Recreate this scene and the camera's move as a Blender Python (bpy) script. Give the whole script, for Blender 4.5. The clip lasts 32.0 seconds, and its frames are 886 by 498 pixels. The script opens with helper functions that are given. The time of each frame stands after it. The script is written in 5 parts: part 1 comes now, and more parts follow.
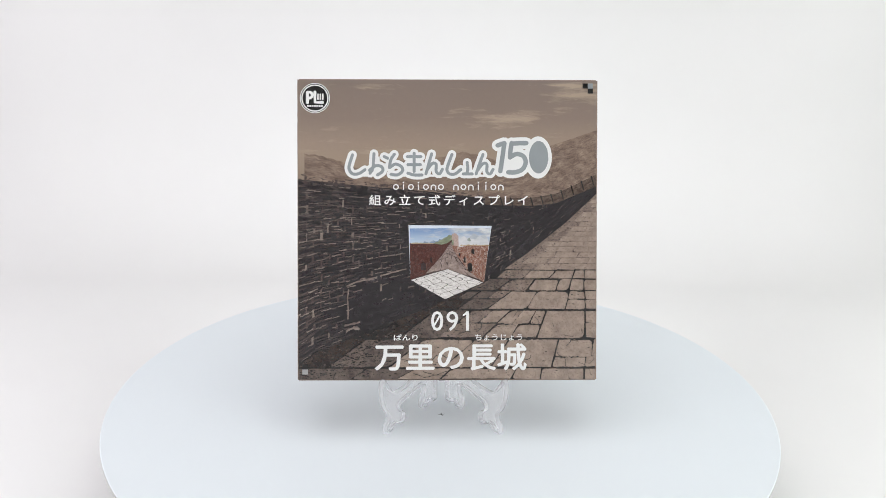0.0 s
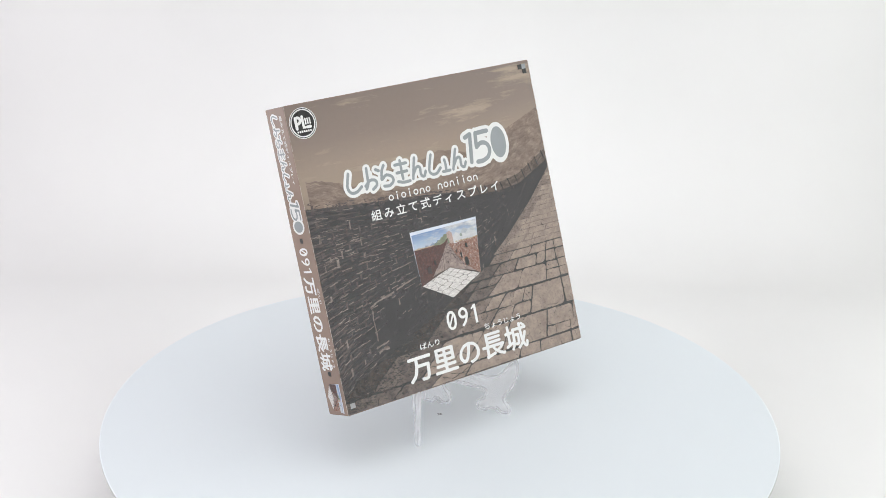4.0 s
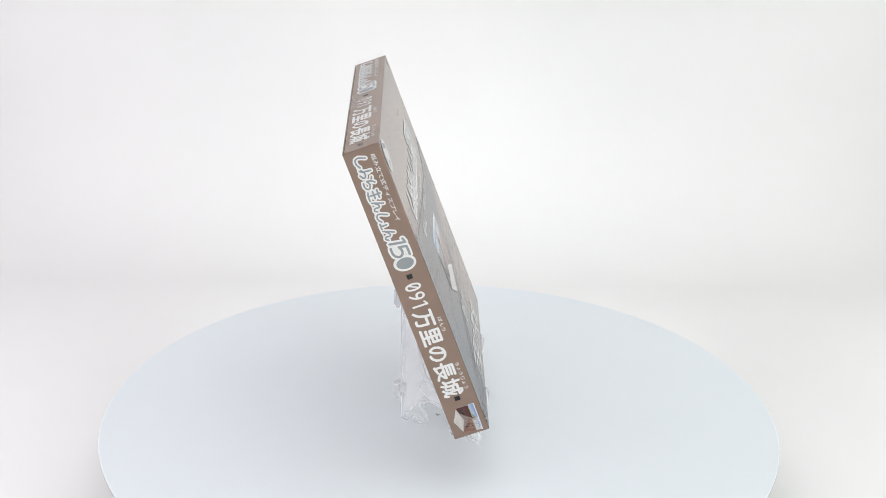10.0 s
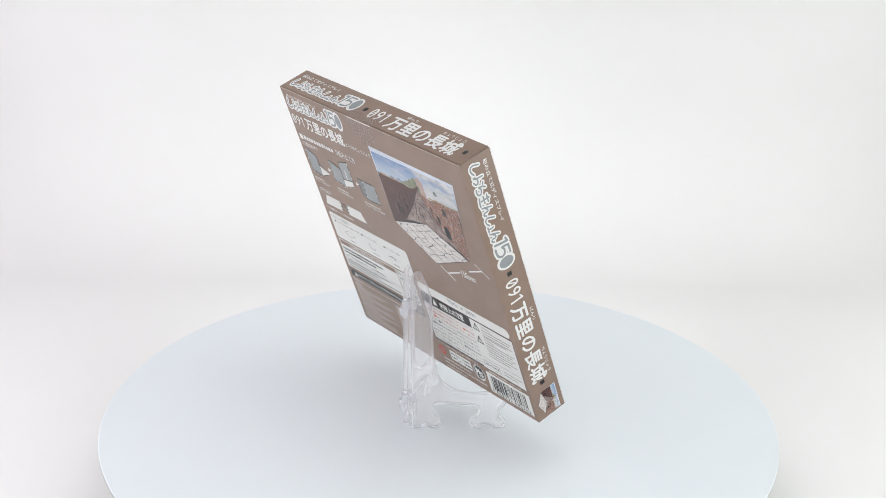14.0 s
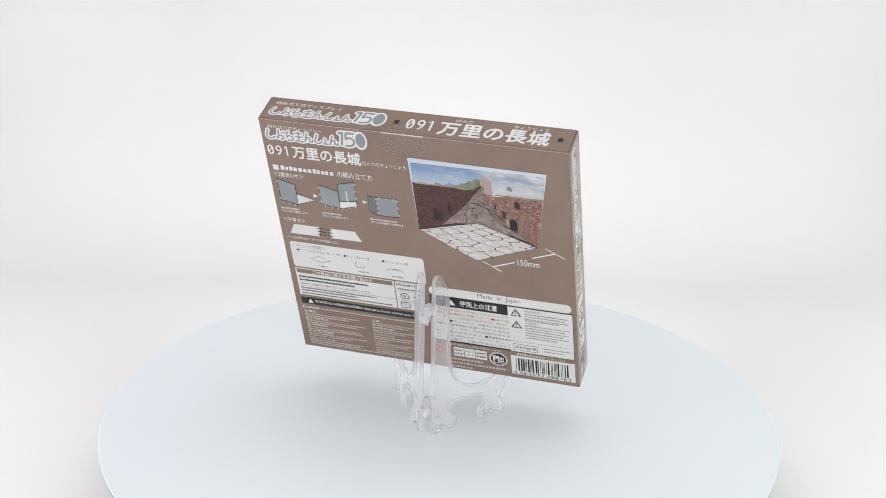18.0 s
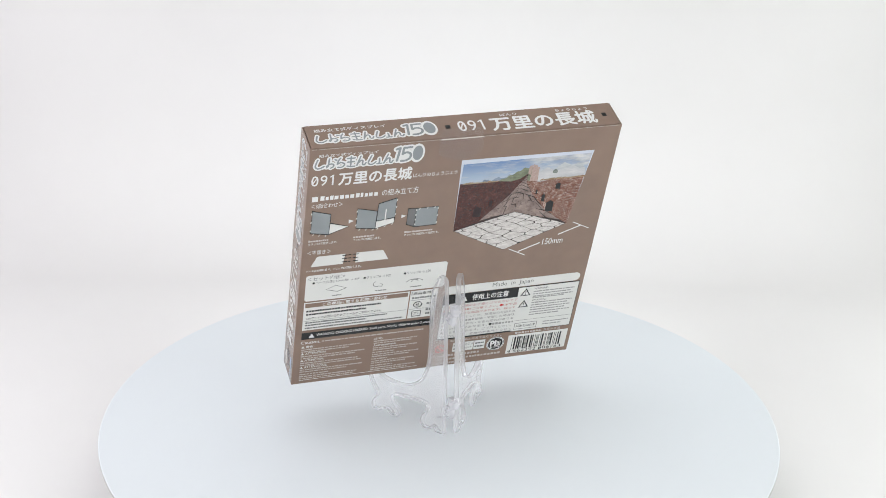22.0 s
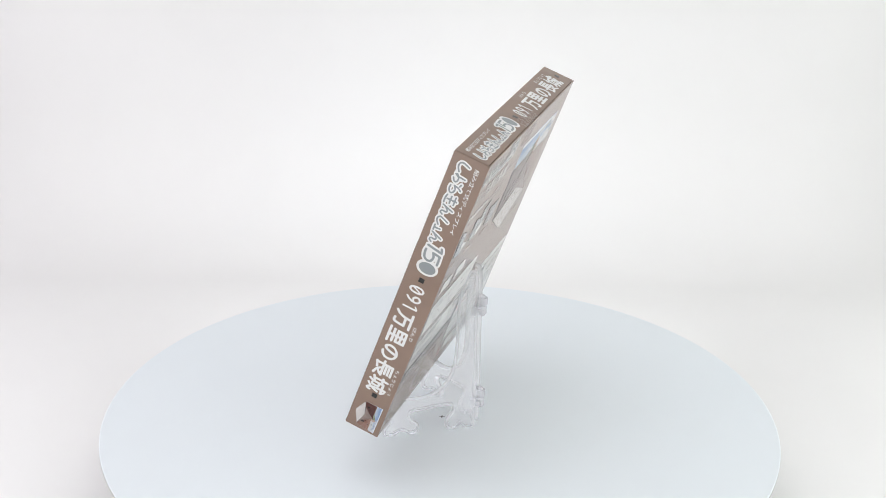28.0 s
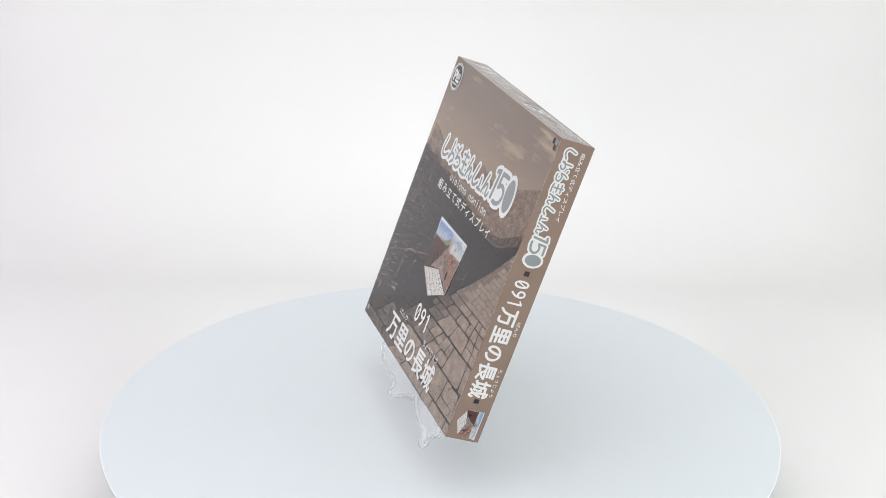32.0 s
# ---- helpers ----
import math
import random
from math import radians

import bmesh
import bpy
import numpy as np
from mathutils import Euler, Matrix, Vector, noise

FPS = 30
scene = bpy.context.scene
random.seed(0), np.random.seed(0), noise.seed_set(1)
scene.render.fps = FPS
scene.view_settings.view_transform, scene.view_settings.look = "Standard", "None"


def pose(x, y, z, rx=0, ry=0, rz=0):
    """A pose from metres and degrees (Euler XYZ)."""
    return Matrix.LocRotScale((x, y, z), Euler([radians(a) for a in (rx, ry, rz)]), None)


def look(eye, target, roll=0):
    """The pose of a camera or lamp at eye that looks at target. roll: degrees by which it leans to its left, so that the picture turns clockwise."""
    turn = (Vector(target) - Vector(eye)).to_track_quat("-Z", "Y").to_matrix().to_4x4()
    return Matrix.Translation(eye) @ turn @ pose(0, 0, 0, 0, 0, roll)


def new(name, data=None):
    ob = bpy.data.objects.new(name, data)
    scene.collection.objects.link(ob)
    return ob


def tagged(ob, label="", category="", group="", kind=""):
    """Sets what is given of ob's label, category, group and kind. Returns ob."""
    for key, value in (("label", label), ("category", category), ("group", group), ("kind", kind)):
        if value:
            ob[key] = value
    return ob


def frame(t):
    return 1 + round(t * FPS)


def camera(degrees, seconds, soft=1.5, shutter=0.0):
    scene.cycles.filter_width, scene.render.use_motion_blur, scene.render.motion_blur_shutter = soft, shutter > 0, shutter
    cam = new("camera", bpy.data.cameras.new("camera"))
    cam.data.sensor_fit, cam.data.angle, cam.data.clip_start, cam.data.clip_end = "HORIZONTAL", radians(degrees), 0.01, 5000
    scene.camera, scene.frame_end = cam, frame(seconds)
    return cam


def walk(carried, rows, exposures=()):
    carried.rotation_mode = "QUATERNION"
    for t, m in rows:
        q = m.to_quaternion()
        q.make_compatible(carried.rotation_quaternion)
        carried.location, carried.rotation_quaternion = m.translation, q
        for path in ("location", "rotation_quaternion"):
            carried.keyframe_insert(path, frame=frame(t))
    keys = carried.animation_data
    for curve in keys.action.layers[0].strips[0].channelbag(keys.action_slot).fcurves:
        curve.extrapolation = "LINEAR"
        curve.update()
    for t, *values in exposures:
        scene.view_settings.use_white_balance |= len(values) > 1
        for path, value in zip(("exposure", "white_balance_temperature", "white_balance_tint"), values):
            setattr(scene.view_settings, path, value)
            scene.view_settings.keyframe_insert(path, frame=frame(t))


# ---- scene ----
from mathutils.geometry import tessellate_polygon

cam = camera(32.64, 32.0, soft=0.9)
CAM_POSE = pose(0, -0.7492, 0.4004, 0, 0, -0.017) @ pose(0, 0, 0, 68.161) @ pose(0, 0, 0, 0, 0, 0.894)
walk(cam, [(0.0, CAM_POSE), (32.0, CAM_POSE)], exposures=[(0.0, 0.0), (32.0, 0.0)])

# ---- light: unseen lamps of a white photo tent, with added fill ----
world = bpy.data.worlds.new("world")
scene.world = world
world.use_nodes = True
world.node_tree.nodes["Background"].inputs[0].default_value = (0.9, 0.92, 1.0, 1)
world.node_tree.nodes["Background"].inputs[1].default_value = 0.26


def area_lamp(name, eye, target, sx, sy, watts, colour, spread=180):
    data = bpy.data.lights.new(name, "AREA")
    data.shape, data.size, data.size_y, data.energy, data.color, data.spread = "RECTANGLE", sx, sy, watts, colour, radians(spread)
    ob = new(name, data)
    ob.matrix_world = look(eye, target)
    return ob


area_lamp("tent_lamp", (-0.26, -0.20, 0.735), (-0.259, -0.195, 0.0), 0.48, 0.84, 0.70, (0.99, 0.955, 1.02), 120)
area_lamp("tent_lamp", (0.26, -0.20, 0.735), (0.259, -0.195, 0.0), 0.48, 0.84, 0.70, (0.955, 1.0, 0.97), 120)
area_lamp("side_lamp", (-0.51, -0.03, 0.17), (0.0, -0.03, 0.15), 0.62, 0.38, 0.745, (0.99, 0.95, 1.02))
area_lamp("side_lamp", (0.51, -0.03, 0.17), (0.0, -0.03, 0.15), 0.62, 0.38, 0.745, (0.955, 1.0, 0.97))
# added low behind the camera to fill the box faces and disc
area_lamp("front_fill_lamp", (-0.33, -0.84, 0.075), (0.0, 0.0, 0.05), 0.34, 0.20, 1.10, (0.98, 0.97, 1.0))
area_lamp("front_fill_lamp", (0.33, -0.84, 0.075), (0.0, 0.0, 0.05), 0.34, 0.20, 1.10, (0.97, 1.0, 0.99))
# added lamp, hidden under the disc's rear, makes the glow on the backdrop
area_lamp("added_glow_lamp", (0.0, 0.150, -0.028), (0.0, 0.40, -0.035), 0.28, 0.014, 0.115, (0.93, 0.98, 1.0), 150)


# ---- materials ----
def lin(r, g, b):
    """A printed colour, 0 to 255, as linear values."""
    v = [((c / 255 + 0.055) / 1.055) ** 2.4 if c > 10 else c / 3295 for c in (r, g, b)]
    return tuple(max(0.004, c - 0.03 * (1 - c) ** 6) for c in v) + (1.0,)


class Mat:
    """A small builder of node materials."""

    def __init__(self, name, rough=0.5, ior=1.52, metal=0.0):
        self.m = bpy.data.materials.new(name)
        self.m.use_nodes = True
        self.t = self.m.node_tree
        self.b = self.t.nodes["Principled BSDF"]
        self.b.inputs["Roughness"].default_value = rough
        self.b.inputs["IOR"].default_value = ior
        self.b.inputs["Metallic"].default_value = metal

    def gloss(self, weight=0.08, rough=0.12):
        """A clear laminate over the print."""
        self.b.inputs["Coat Weight"].default_value, self.b.inputs["Coat Roughness"].default_value = weight, rough
        return self

    def put(self, socket, value):
        if isinstance(value, bpy.types.NodeSocket):
            self.t.links.new(value, socket)
        elif value is not None:
            socket.default_value = value

    def coord(self, which="Object", scale=(1, 1, 1)):
        c = self.t.nodes.new("ShaderNodeTexCoord").outputs[which]
        n = self.t.nodes.new("ShaderNodeMapping")
        n.inputs["Scale"].default_value = scale
        self.put(n.inputs["Vector"], c)
        return n.outputs[0]

    def noise(self, vec, scale, detail=4.0, rough=0.6, distort=0.0):
        n = self.t.nodes.new("ShaderNodeTexNoise")
        self.put(n.inputs["Vector"], vec)
        n.inputs["Scale"].default_value, n.inputs["Detail"].default_value = scale, detail
        n.inputs["Roughness"].default_value, n.inputs["Distortion"].default_value = rough, distort
        return n.outputs["Fac"], n.outputs["Color"]

    def ramp(self, fac, *stops):
        n = self.t.nodes.new("ShaderNodeValToRGB")
        els = n.color_ramp.elements
        while len(els) < len(stops):
            els.new(0.5)
        for e, (p, c) in zip(els, stops):
            e.position, e.color = p, c if len(c) == 4 else (*c, 1)
        self.put(n.inputs["Fac"], fac)
        return n.outputs["Color"]

    def mix(self, fac, a, b, how="MIX"):
        n = self.t.nodes.new("ShaderNodeMix")
        n.data_type, n.blend_type = "RGBA", how
        self.put(n.inputs[0], fac), self.put(n.inputs[6], a), self.put(n.inputs[7], b)
        return n.outputs[2]

    def math(self, op, a, b=None):
        n = self.t.nodes.new("ShaderNodeMath")
        n.operation = op
        self.put(n.inputs[0], a), self.put(n.inputs[1], b)
        return n.outputs[0]

    def warp(self, vec, scale, amount):
        c = self.noise(vec, scale, 3)[1]
        n = self.t.nodes.new("ShaderNodeVectorMath")
        n.operation = "MULTIPLY_ADD"
        self.put(n.inputs[0], c)
        n.inputs[1].default_value = (amount, amount, 0)
        self.put(n.inputs[2], vec)
        return n.outputs[0]

    def brick(self, vec, scale, c1, c2, mortar, size=0.03, row=0.25, width=0.6, smooth=0.2):
        n = self.t.nodes.new("ShaderNodeTexBrick")
        self.put(n.inputs["Vector"], vec)
        for key, value in (("Color1", c1), ("Color2", c2), ("Mortar", mortar), ("Scale", scale), ("Mortar Size", size), ("Row Height", row), ("Brick Width", width), ("Mortar Smooth", smooth)):
            n.inputs[key].default_value = value
        return n.outputs["Color"], n.outputs["Fac"]

    def bump(self, height, strength, dist):
        n = self.t.nodes.new("ShaderNodeBump")
        n.inputs["Strength"].default_value, n.inputs["Distance"].default_value = strength, dist
        self.put(n.inputs["Height"], height)
        self.put(self.b.inputs["Normal"], n.outputs[0])

    def colour(self, value):
        self.put(self.b.inputs["Base Color"], value)
        return self.m


BLACK, WHITE = (0, 0, 0, 1), (1, 1, 1, 1)


def ink(name, rgb, rough=0.2, spread=0.06):
    """Flat printing ink under a satin laminate, with a slight unevenness."""
    k = Mat(name, rough).gloss() if rough == 0.2 else Mat(name, rough)
    v = k.coord("Object", (1, 1, 1))
    base = lin(*rgb)
    a = k.noise(v, 60, 3)[0]
    low = tuple(c * (1 - spread) for c in base[:3])
    high = tuple(min(1, c * (1 + spread)) for c in base[:3])
    k.bump(k.noise(v, 2500, 2)[0], 0.04, 0.0002)
    return k.colour(k.ramp(a, (0.3, low), (0.7, high)))


def paper(name, rgb, rough, grain=900, spread=0.03, fine=0.1, dist=0.0004):
    k = Mat(name, rough, 1.46)
    v = k.coord()
    base = lin(*rgb)
    a = k.noise(v, 6, 4)[0]
    low, high = tuple(c * (1 - spread) for c in base[:3]), tuple(min(1, c * (1 + spread)) for c in base[:3])
    k.bump(k.noise(v, grain, 3)[0], fine, dist)
    return k.colour(k.ramp(a, (0.3, low), (0.7, high)))


M_BACKDROP = paper("backdrop_paper", (235, 234, 233), 0.75, 900, 0.012, 0.03)
M_TENT = paper("tent_cloth", (246, 246, 246), 0.9)
M_DISC = paper("turntable_lacquer", (226, 232, 236), 0.5, 1500, 0.01, 0.02, 0.0002)
M_EDGE = ink("turntable_edge", (170, 170, 165), 0.4)
M_MARK = ink("pencil_mark", (60, 60, 60), 0.6)
M_CARD = ink("card_brown", (134, 114, 102))
M_RAW = ink("raw_card", (214, 208, 200), 0.7)
M_WHITE = ink("ink_white", (221, 221, 219), spread=0.02)
M_GREY = ink("ink_grey", (138, 143, 145))
M_DARK = ink("ink_dark", (44, 41, 42))
M_RED = ink("ink_red", (200, 70, 66))
M_PINK = ink("ink_faded_red", (190, 146, 141))
M_DIM = ink("ink_dim_white", (196, 189, 183))
M_DUST = ink("ink_thin_white", (184, 175, 168))
M_SOFT = ink("ink_soft_grey", (150, 149, 148))
M_PALE = ink("ink_pale", (214, 214, 210), spread=0.02)
M_MIDGREY = ink("ink_mid", (112, 112, 112))
M_LIGHTBLUE = ink("ink_pale_blue", (200, 207, 218))



def acrylic(name, glassy, haze, rough):
    """Clear plastic: glass, plain see-through and a share of white haze."""
    k = Mat(name, rough, 1.45)
    k.b.inputs["Transmission Weight"].default_value = 1.0
    k.bump(k.noise(k.coord(), 300, 2)[0], 0.05, 0.0004)
    m = k.colour((1.0, 1.0, 1.0, 1))
    clear, milk = k.t.nodes.new("ShaderNodeBsdfTransparent"), k.t.nodes.new("ShaderNodeBsdfDiffuse")
    back = k.t.nodes.new("ShaderNodeBsdfTranslucent")
    milk.inputs["Color"].default_value = back.inputs["Color"].default_value = (0.97, 0.97, 1.0, 1)
    veil, see, mix = (k.t.nodes.new("ShaderNodeMixShader") for i in range(3))
    veil.inputs[0].default_value, see.inputs[0].default_value, mix.inputs[0].default_value = 0.6, 1.0 - glassy, haze
    k.put(veil.inputs[1], milk.outputs[0]), k.put(veil.inputs[2], back.outputs[0])
    k.put(see.inputs[1], k.b.outputs[0]), k.put(see.inputs[2], clear.outputs[0])
    k.put(mix.inputs[1], see.outputs[0]), k.put(mix.inputs[2], veil.outputs[0])
    k.put(k.t.nodes["Material Output"].inputs["Surface"], mix.outputs[0])
    return m


M_ACRYLIC = acrylic("clear_acrylic", 0.04, 0.21, 0.08)
# extra white haze in bead and hinge stands in for their bright highlights
M_ACRYLIC_EDGE = acrylic("clear_acrylic_edge", 0.24, 0.26, 0.03)
M_ACRYLIC_HINGE = acrylic("clear_acrylic_hinge", 0.5, 0.36, 0.03)
k = Mat("clear_tape", 0.15, 1.45)
clear = k.t.nodes.new("ShaderNodeBsdfTransparent")
clear.inputs["Color"].default_value = (0.985, 0.985, 0.99, 1)
blend = k.t.nodes.new("ShaderNodeMixShader")
blend.inputs[0].default_value = 0.9
k.put(blend.inputs[1], k.b.outputs[0]), k.put(blend.inputs[2], clear.outputs[0])
k.put(k.t.nodes["Material Output"].inputs["Surface"], blend.outputs[0])
M_TAPE = k.colour((0.36, 0.34, 0.36, 1))


def art_sky():
    k = Mat("print_sepia_sky", 0.22).gloss()
    uv = k.coord("UV")
    n = k.t.nodes.new("ShaderNodeSeparateXYZ")
    k.put(n.inputs[0], uv)
    height = k.math("MULTIPLY", n.outputs[1], 0.6)
    base = k.ramp(height, (0.60, lin(128, 112, 100)), (0.69, lin(150, 133, 117)), (0.76, lin(147, 130, 116)), (0.84, lin(133, 118, 108)), (0.96, lin(126, 113, 105)))
    clouds = k.noise(k.warp(k.coord("UV", (1.4, 9.0, 1)), 3, 0.5), 2.2, 7, 0.66)[0]
    for cu, cv, ru, rv, amount in ((0.30, 1.41, 0.42, 0.10, 0.20), (0.74, 1.53, 0.30, 0.12, 0.24), (-0.45, 1.24, 0.6, 0.06, 0.14)):
        m = k.t.nodes.new("ShaderNodeMapping")
        m.inputs["Location"].default_value, m.inputs["Scale"].default_value = (-cu / ru, -cv / rv, 0), (1 / ru, 1 / rv, 1)
        k.put(m.inputs["Vector"], uv)
        g = k.t.nodes.new("ShaderNodeTexGradient")
        g.gradient_type = "SPHERICAL"
        k.put(g.inputs[0], m.outputs[0])
        clouds = k.math("ADD", clouds, k.math("MULTIPLY", g.outputs["Fac"], amount))
    mask = k.ramp(clouds, (0.60, BLACK), (0.78, WHITE))
    fine = k.noise(uv, 40, 5, 0.7)[0]
    base = k.mix(k.math("MULTIPLY", mask, 0.75), base, lin(172, 155, 136))
    return k.colour(k.mix(k.math("MULTIPLY", fine, 0.16), base, lin(96, 84, 78)))


def art_ground(name, a, b, c, scale):
    """Printed slopes: broad tones under fine slanting scratches."""
    k = Mat(name, 0.22).gloss()
    uv = k.coord("UV", (1, 1.8, 1))
    f = k.noise(k.warp(uv, 4, 0.3), scale, 8, 0.74)[0]
    n = k.t.nodes.new("ShaderNodeMapping")
    n.inputs["Rotation"].default_value, n.inputs["Scale"].default_value = (0, 0, -0.5), (7, 26, 1)
    k.put(n.inputs["Vector"], k.coord("UV"))
    g = k.noise(n.outputs[0], 2.0, 6, 0.75)[0]
    f = k.math("ADD", k.math("MULTIPLY", f, 0.62), k.math("MULTIPLY", g, 0.38))
    return k.colour(k.ramp(f, (0.36, a), (0.5, b), (0.62, c)))


def art_brick(name, dark, light, mortar, scale, lo, hi, row=0.25, width=0.62):
    """Printed brickwork: uneven courses, worn patches and pale blots."""
    k = Mat(name, 0.22).gloss()
    uv = k.warp(k.warp(k.coord("UV"), 5, 0.05), 18, 0.03)
    col, fac = k.brick(uv, scale, dark, light, mortar, 0.03, row, width, 0.35)
    patch = k.ramp(k.noise(k.coord("UV"), 9, 5, 0.7)[0], (lo, BLACK), (hi, WHITE))
    worn = k.mix(patch, k.mix(0.4, dark, light), col)
    grain = k.ramp(k.noise(k.coord("UV", (1, 1.6, 1)), 26, 6, 0.75)[0], (0.46, BLACK), (0.62, WHITE))
    worn = k.mix(k.math("MULTIPLY", grain, 0.5), worn, dark)
    blot = k.ramp(k.noise(k.coord("UV", (1, 2.2, 1)), 15, 6, 0.75)[0], (0.56, BLACK), (0.68, WHITE))
    return k.colour(k.mix(k.math("MULTIPLY", blot, 0.55), worn, mortar))


def art_rampart():
    """The dark ink under the drawn joints of the rampart, mottled."""
    k = Mat("print_sepia_bricks", 0.22).gloss()
    raw = k.coord("UV")
    dark = k.ramp(k.noise(raw, 14, 6, 0.75)[0], (0.36, lin(43, 41, 45)), (0.64, lin(60, 56, 58)))
    flecks = k.ramp(k.noise(k.coord("UV", (26, 60, 1)), 1.6, 5, 0.7)[0], (0.63, BLACK), (0.70, WHITE))
    n = k.t.nodes.new("ShaderNodeSeparateXYZ")
    k.put(n.inputs[0], raw)
    along = k.ramp(k.math("MULTIPLY", n.outputs[0], 0.5), (0.0, (0.10,) * 3), (0.22, (0.03,) * 3), (0.5, (-0.07,) * 3))
    streak = k.noise(k.coord("UV", (5, 26, 1)), 2.2, 7, 0.78)[0]
    streak = k.ramp(k.math("ADD", streak, k.math("SUBTRACT", along, 0.05)), (0.54, BLACK), (0.66, WHITE))
    c = k.t.nodes.new("ShaderNodeTexCoord").outputs["UV"]
    m = k.t.nodes.new("ShaderNodeMapping")
    m.inputs["Location"].default_value, m.inputs["Scale"].default_value = (-0.33 / 0.2, -0.27 / 0.3, 0), (1 / 0.2, 1 / 0.3, 1)
    k.put(m.inputs["Vector"], k.warp(c, 6, 0.05))
    g = k.t.nodes.new("ShaderNodeTexGradient")
    g.gradient_type = "SPHERICAL"
    k.put(g.inputs[0], m.outputs[0])
    opening = k.ramp(g.outputs["Fac"], (0.05, WHITE), (0.3, BLACK))
    light = k.math("MULTIPLY", k.math("MAXIMUM", k.math("MULTIPLY", streak, 0.75), k.math("MULTIPLY", flecks, 0.5)), opening)
    return k.colour(k.mix(light, dark, lin(100, 90, 86)))


def art_picture_sky():
    k = Mat("print_cloudy_sky", 0.22).gloss()
    uv = k.coord("UV")
    n = k.t.nodes.new("ShaderNodeSeparateXYZ")
    k.put(n.inputs[0], uv)
    blue = k.ramp(n.outputs[1], (0.0, lin(196, 200, 202)), (0.25, lin(166, 181, 198)), (0.6, lin(106, 132, 172)))
    cloud = k.noise(k.warp(k.coord("UV", (1, 2.2, 1)), 3, 0.3), 3.2, 7, 0.66)[0]
    bias = k.ramp(n.outputs[0], (0.44, (0.0,) * 3), (0.60, (0.24,) * 3), (0.8, (0.12,) * 3))
    mask = k.ramp(k.math("ADD", cloud, bias), (0.50, BLACK), (0.74, WHITE))
    mist = k.ramp(k.noise(uv, 5, 6, 0.66)[0], (0.34, lin(150, 152, 160)), (0.62, lin(208, 208, 206)))
    return k.colour(k.mix(mask, blue, mist))


def art_stone(name, a, b, dark, amount=0.55):
    k = Mat(name, 0.22).gloss()
    uv = k.coord("UV")
    f = k.noise(uv, 7, 6, 0.66)[0]
    g = k.ramp(k.noise(k.warp(uv, 12, 0.1), 34, 8, 0.8)[0], (0.54, BLACK), (0.60, WHITE))
    return k.colour(k.mix(k.math("MULTIPLY", g, amount), k.ramp(f, (0.32, a), (0.66, b)), dark))


M_ART_SKY = art_sky()
M_ART_HILL = art_ground("print_sepia_hill", lin(84, 72, 67), lin(118, 102, 92), lin(150, 131, 115), 5)
M_ART_FARHILL = art_ground("print_sepia_far_hill", lin(108, 92, 82), lin(124, 107, 96), lin(140, 122, 108), 4)
M_ART_WALL = art_rampart()
M_ART_PALE = art_ground("print_sepia_pale_joints", lin(88, 80, 77), lin(112, 102, 97), lin(134, 122, 114), 8)
M_ART_DULL = art_ground("print_sepia_dull_joints", lin(66, 60, 60), lin(82, 74, 72), lin(100, 90, 86), 8)
M_ART_CAP = art_ground("print_sepia_coping", lin(52, 47, 46), lin(86, 75, 69), lin(112, 98, 89), 9)
M_ART_JOINT = art_ground("print_sepia_joints", lin(36, 34, 36), lin(46, 42, 43), lin(76, 67, 63), 12)
M_ART_STONE = art_stone("print_sepia_stones", lin(124, 109, 100), lin(153, 137, 125), lin(88, 78, 73), 0.5)
M_ART_MID = art_stone("print_sepia_grey_stones", lin(100, 89, 83), lin(133, 118, 109), lin(54, 49, 50), 0.85)
M_ART_SHADE = art_stone("print_sepia_shaded_stones", lin(78, 70, 68), lin(106, 95, 89), lin(45, 42, 43), 0.85)
M_ART_DEEP = art_stone("print_sepia_deep_stones", lin(52, 47, 46), lin(72, 64, 60), lin(38, 35, 36), 0.9)
M_PIC_SKY = art_picture_sky()
M_PIC_FARHILL = art_ground("print_misty_hill", lin(150, 156, 164), lin(172, 176, 180), lin(196, 198, 198), 5)
M_PIC_HILL = art_ground("print_green_hill", lin(92, 98, 86), lin(122, 128, 106), lin(148, 152, 134), 12)
M_PIC_BLUEHILL = art_ground("print_blue_hill", lin(98, 112, 130), lin(122, 136, 152), lin(160, 170, 178), 8)
M_PIC_RED = art_brick("print_red_bricks", lin(50, 32, 33), lin(108, 66, 60), lin(126, 94, 87), 8.0, 0.44, 0.66)
M_PIC_BROWN = art_brick("print_brown_bricks", lin(84, 56, 50), lin(156, 112, 96), lin(214, 200, 188), 6.6, 0.40, 0.62)
M_PIC_ROAD = art_stone("print_road_stones", lin(112, 97, 92), lin(156, 139, 132), lin(70, 58, 56), 0.7)
M_PIC_PAVE = art_stone("print_pale_stones", lin(180, 174, 170), lin(220, 216, 212), lin(112, 104, 101), 0.6)
M_PIC_JOINT = art_ground("print_stone_joints", lin(44, 38, 38), lin(66, 58, 56), lin(92, 82, 78), 12)
M_PIC_GRASS = art_ground("print_dry_grass", lin(120, 98, 74), lin(156, 134, 108), lin(190, 172, 150), 14)
M_PIC_TOWER = art_ground("print_hazy_tower", lin(142, 118, 112), lin(168, 146, 138), lin(192, 176, 168), 9)
M_PIC_DARK = ink("print_dark_opening", (48, 32, 32))
M_PIC_DIM = ink("print_dim_opening", (58, 38, 38))
M_PIC_MIST = art_ground("print_mist", lin(164, 168, 172), lin(186, 187, 189), lin(204, 203, 202), 4)
